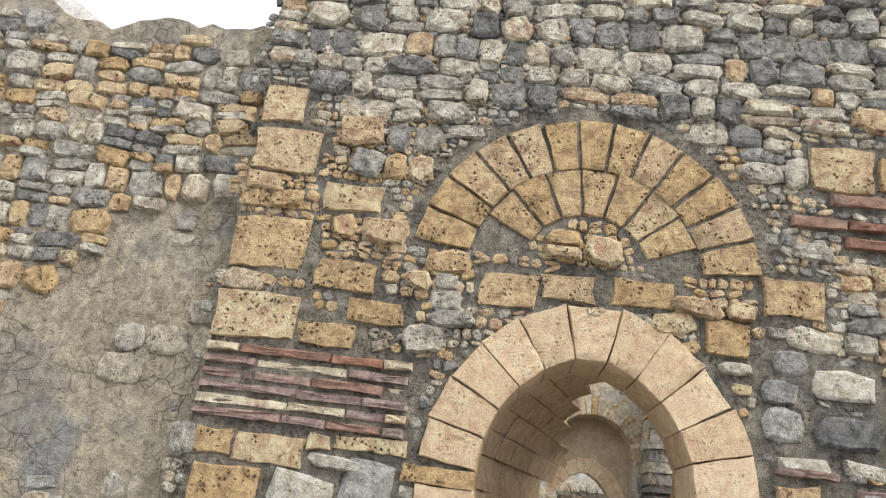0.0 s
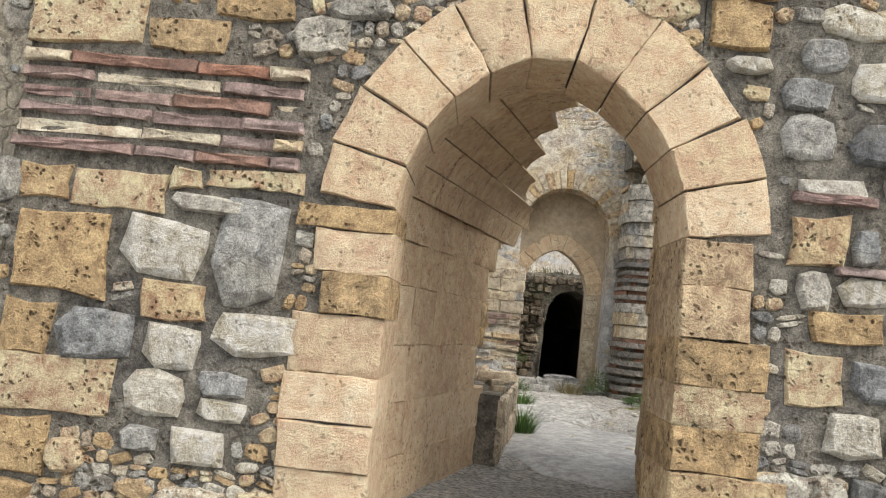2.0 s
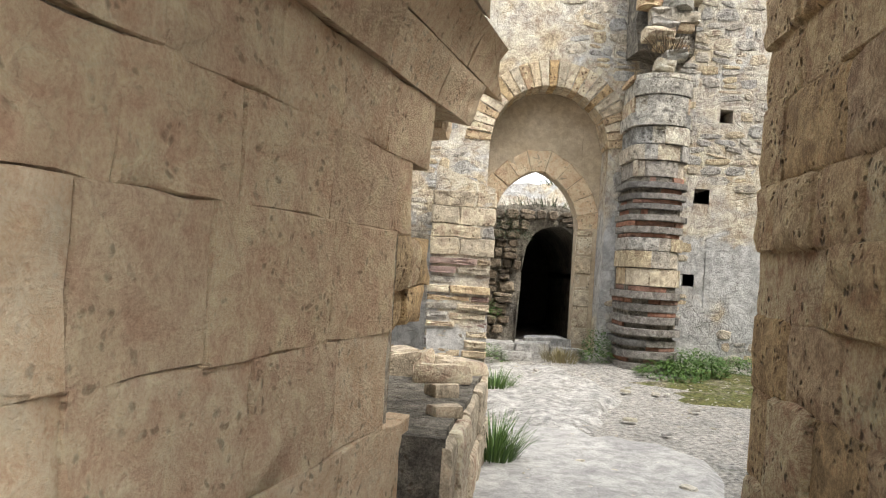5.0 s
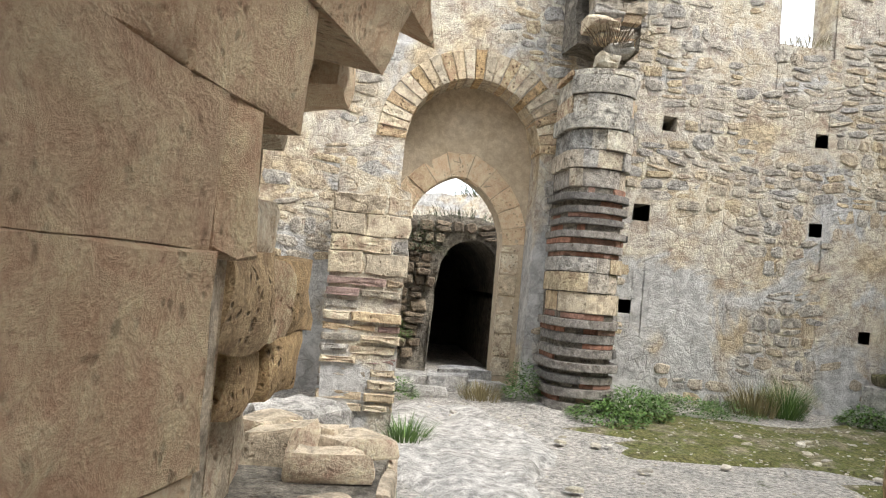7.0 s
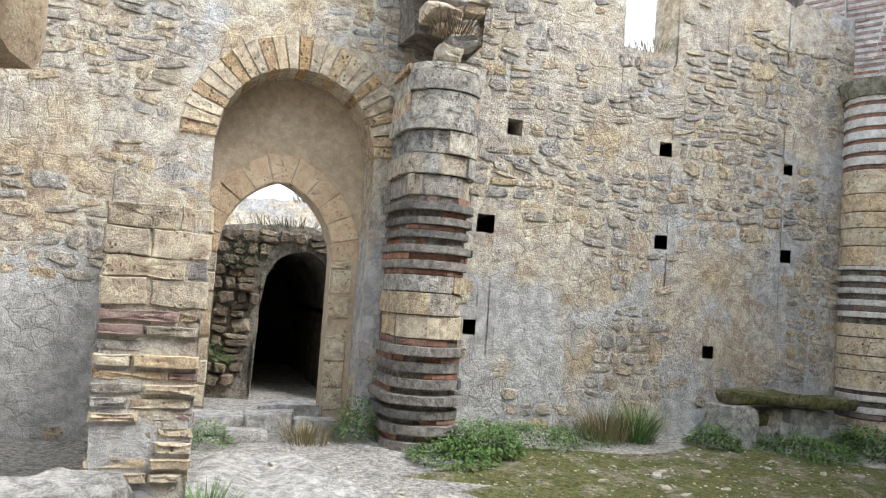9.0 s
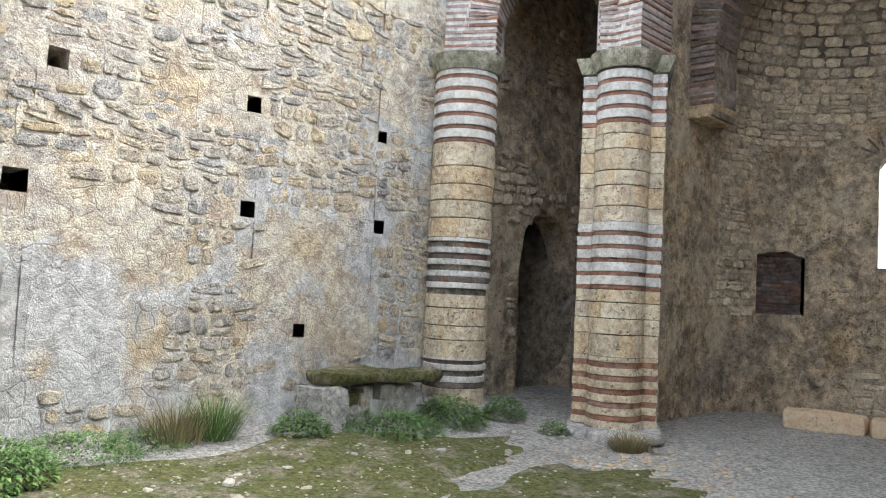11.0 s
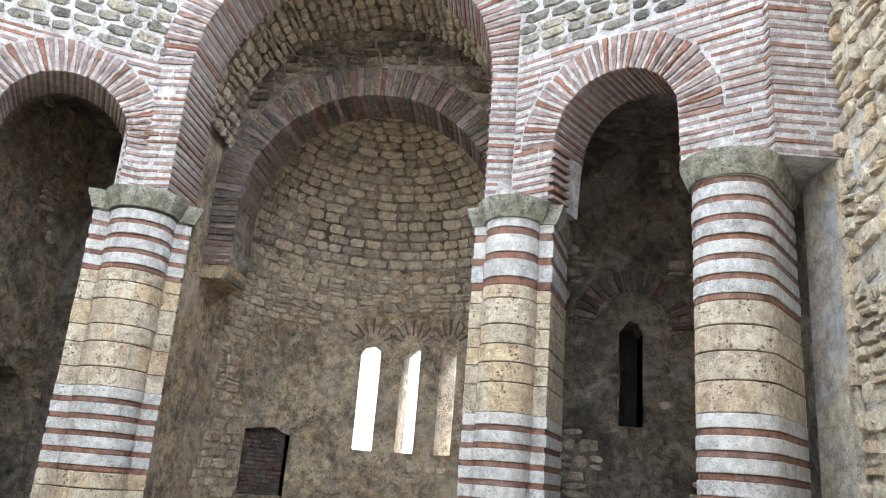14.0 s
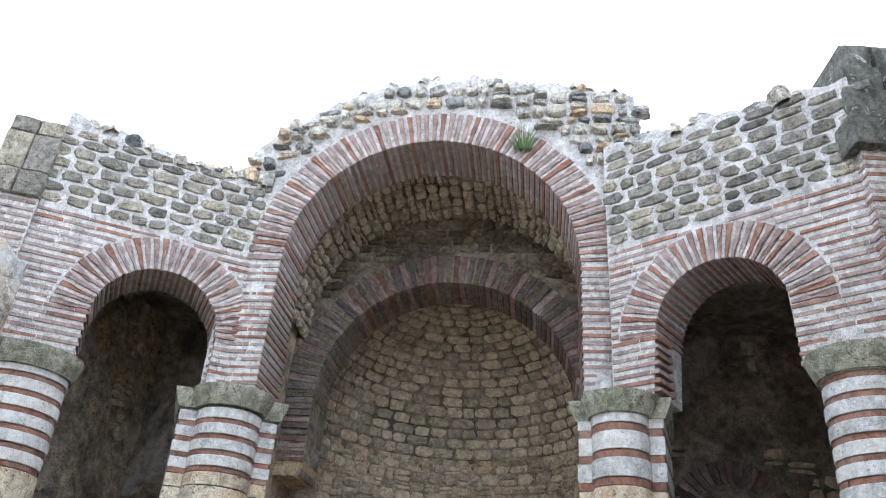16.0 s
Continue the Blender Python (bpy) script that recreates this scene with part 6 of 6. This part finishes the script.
def grass_tuft(name, at, radius, height, count, mat, label, cat, seed, width=0.006, lean=0.5):
    rg = random.Random(seed)
    verts, faces = [], []
    for k in range(count):
        a, q = rg.uniform(0, 2 * math.pi), math.sqrt(rg.random())
        p = Vector((math.cos(a) * q * radius, math.sin(a) * q * radius, 0))
        d = Vector((math.cos(a) * rg.uniform(0, lean), math.sin(a) * rg.uniform(0, lean), 1)).normalized()
        e = Vector((-math.sin(a), math.cos(a), 0)) * width
        l = height * rg.uniform(0.5, 1.1)
        m = p + d * l * 0.55
        tip = p + d * l + Vector((math.cos(a), math.sin(a), -0.3)) * l * rg.uniform(0, 0.3)
        o = len(verts)
        verts += [p - e, p + e, m + e * 0.7, m - e * 0.7, tip]
        faces += [(o, o + 1, o + 2, o + 3), (o + 3, o + 2, o + 4)]
    ob = link(name, verts, faces, mat)
    ob.location = at
    return tagged(ob, label, cat)


def on_ground(x, y):
    return (x, y, gz(x, y))


leaf_clump("weed", on_ground(3.45, 14.75), 0.42, 0.3, 1260, 0.075, M["leaf"], "broad-leaved green weeds at the pilaster foot", "weed", 1)
leaf_clump("weed", on_ground(3.1, 14.45), 0.4, 0.18, 810, 0.07, M["leaf"], "broad-leaved green weeds at the pilaster foot", "weed", 2)
leaf_clump("weed", on_ground(2.35, 15.2), 0.2, 0.45, 468, 0.07, M["leaf"], "leafy weed beside the doorway", "weed", 3)
leaf_clump("weed", on_ground(4.2, 15.15), 0.5, 0.16, 900, 0.06, M["leaf"], "low green weeds along the wall foot", "weed", 4)
leaf_clump("weed", on_ground(4.8, 15.2), 0.35, 0.14, 540, 0.055, M["leaf"], "low green weeds along the wall foot", "weed", 5)
leaf_clump("weed", on_ground(6.3, 15.0), 0.28, 0.24, 540, 0.08, M["leaf"], "green weeds beside the stone bench", "weed", 6)
leaf_clump("weed", on_ground(7.3, 14.75), 0.55, 0.2, 1260, 0.075, M["leaf"], "low green weeds before the stone bench", "weed", 7)
leaf_clump("weed", on_ground(8.25, 14.8), 0.42, 0.3, 1080, 0.08, M["leaf"], "green weeds round the column foot", "weed", 8)
leaf_clump("weed", on_ground(9.1, 14.7), 0.25, 0.3, 540, 0.075, M["leaf"], "green weeds round the column foot", "weed", 9)
leaf_clump("weed", on_ground(9.05, 13.9), 0.16, 0.16, 288, 0.06, M["leaf"], "small green weed at the column foot", "weed", 10)
leaf_clump("weed", on_ground(1.0, 15.3), 0.22, 0.25, 360, 0.055, M["leaf"], "green weeds by the doorway", "weed", 11)
grass_tuft("shrub", on_ground(5.45, 15.2), 0.2, 0.5, 520, M["leaf"], "feathery green shrub against the wall", "shrub", 12, 0.0028, 1.0)
grass_tuft("dry_shrub", on_ground(5.1, 15.25), 0.28, 0.42, 420, M["straw"], "dry brown grass against the wall", "grass", 13, 0.004, 0.7)
grass_tuft("dry_tuft", on_ground(9.2, 13.0), 0.2, 0.24, 600, M["straw"], "tangled dry grass tuft at the column foot", "grass", 14, 0.004, 1.6)
grass_tuft("grass_tuft", on_ground(0.78, 10.3), 0.14, 0.36, 420, M["leaf"], "grass tuft at the foot of the ledge", "grass", 15, 0.004, 0.9)
grass_tuft("grass_tuft", on_ground(0.95, 13.0), 0.14, 0.3, 260, M["leaf"], "grass tuft at the pier foot", "grass", 16, 0.004, 0.9)
grass_tuft("grass_tuft", on_ground(1.9, 15.2), 0.25, 0.22, 300, M["straw"], "dry grass by the doorway", "grass", 17, 0.004, 0.9)
grass_tuft("crest_grass", east.at(2.9, east_top(2.9) - 0.05, -0.3), 0.12, 0.32, 160, M["straw"], "dry grass on the wall top", "grass", 18, 0.005, 0.5)
grass_tuft("crest_grass", east.at(3.35, east_top(3.35) - 0.05, -0.2), 0.1, 0.28, 140, M["straw"], "dry grass on the wall top", "grass", 19, 0.005, 0.5)
grass_tuft("crest_grass", east.at(3.5, 7.75, 0.02), 0.1, 0.3, 160, M["leaf"], "green grass growing from the spandrel", "grass", 20, 0.005, 0.8)
grass_tuft("hanging_brush", (2.95, 14.9, 4.05), 0.3, 0.3, 160, M["twig"], "dry twigs in a hollow above the pilaster", "twigs", 21, 0.005, 2.0)
grass_tuft("crest_grass", (3.4, 15.5, 5.0), 0.25, 0.4, 200, M["darkleaf"], "dark weeds hanging high on the wall", "grass", 22, 0.005, 1.8)
grass_tuft("sill_grass", (5.65, 15.7, 4.6), 0.35, 0.16, 200, M["straw"], "dry grass on the window sill", "grass", 23, 0.004, 0.8)
leaf_clump("ivy", (1.45, 19.85, 1.75), 0.45, 0.6, 700, 0.07, M["darkleaf"], "dark ivy hanging over the tunnel mouth", "ivy", 24)
leaf_clump("ivy", (0.9, 19.7, 0.3), 0.5, 0.5, 500, 0.07, M["leaf"], "weeds beside the tunnel mouth", "ivy", 25)
grass_tuft("crest_brush", (2.2, 20.3, 2.45), 0.9, 0.26, 170, M["darkleaf"], "dark weeds on top of the tunnel ruin", "twigs", 26, 0.006, 1.2)
grass_tuft("crest_brush", (4.4, 29.0, 3.8), 1.6, 0.7, 300, M["darkleaf"], "dark shrubs on the distant wall", "shrub", 27, 0.012, 1.2)

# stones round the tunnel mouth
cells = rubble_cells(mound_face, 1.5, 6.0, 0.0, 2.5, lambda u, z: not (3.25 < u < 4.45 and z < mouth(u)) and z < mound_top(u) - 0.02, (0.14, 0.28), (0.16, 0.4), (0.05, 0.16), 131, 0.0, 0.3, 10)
pieces("stone", mound, "darkstone", cells, STONES)


# ---- dark tree on the cliff ----
def pine(at, h, seed):
    t = holder("tree", *at, "dark evergreen tree on the cliff", "tree")
    bm = bmesh.new()
    bmesh.ops.create_cone(bm, cap_ends=True, segments=8, radius1=0.14 * h / 4, radius2=0.03, depth=h)
    bmesh.ops.translate(bm, verts=bm.verts, vec=(0, 0, h / 2))
    part("trunk", bm, M["twig"], t)
    rg = random.Random(seed)
    verts, faces = [], []
    for k in range(1500):
        z = rg.uniform(0.2, 1.0)
        a, q = rg.uniform(0, 2 * math.pi), math.sqrt(rg.random()) * (1.1 - z) * h * 0.38 * (0.8 + 0.4 * noise.noise((z * 7, a_ := k % 7, seed)))
        p = Vector((math.cos(a) * q, math.sin(a) * q, z * h))
        d = Vector((rg.uniform(-1, 1), rg.uniform(-1, 1), rg.uniform(-0.4, 0.6))) * 0.22 * h / 4
        e = d.cross(Vector((rg.uniform(-1, 1), rg.uniform(-1, 1), 1))).normalized() * 0.07 * h / 4
        o = len(verts)
        verts += [p - e, p + d, p + e, p - d * 0.4]
        faces.append((o, o + 1, o + 2, o + 3))
    ob = link("crown", verts, faces, M["darkleaf"], t)
    return t


_peak = max(cliff.data.vertices, key=lambda v: v.co.z - 0.35 * abs(v.co.x + 17.0)).co
pine((_peak.x, _peak.y, _peak.z - 0.3), 2.6, 3)


# fallen stones on the ledge
for i, (x, y, w, h) in enumerate(((0.42, 9.75, 0.3, 0.12), (0.5, 10.15, 0.34, 0.1), (0.2, 10.0, 0.28, 0.16), (0.42, 9.3, 0.16, 0.07), (0.35, 10.3, 0.24, 0.1), (0.44, 8.8, 0.14, 0.06), (0.1, 10.3, 0.3, 0.12))):
    tagged(stone_mesh("fallen_stone", w, w * 0.8, h, M["domestone_isl"], None, (x, y, 0.565), 40 * i, 200 + i, 0.2, 4), "broken stone lying on the passage ledge", "stone", "stones on the ledge")
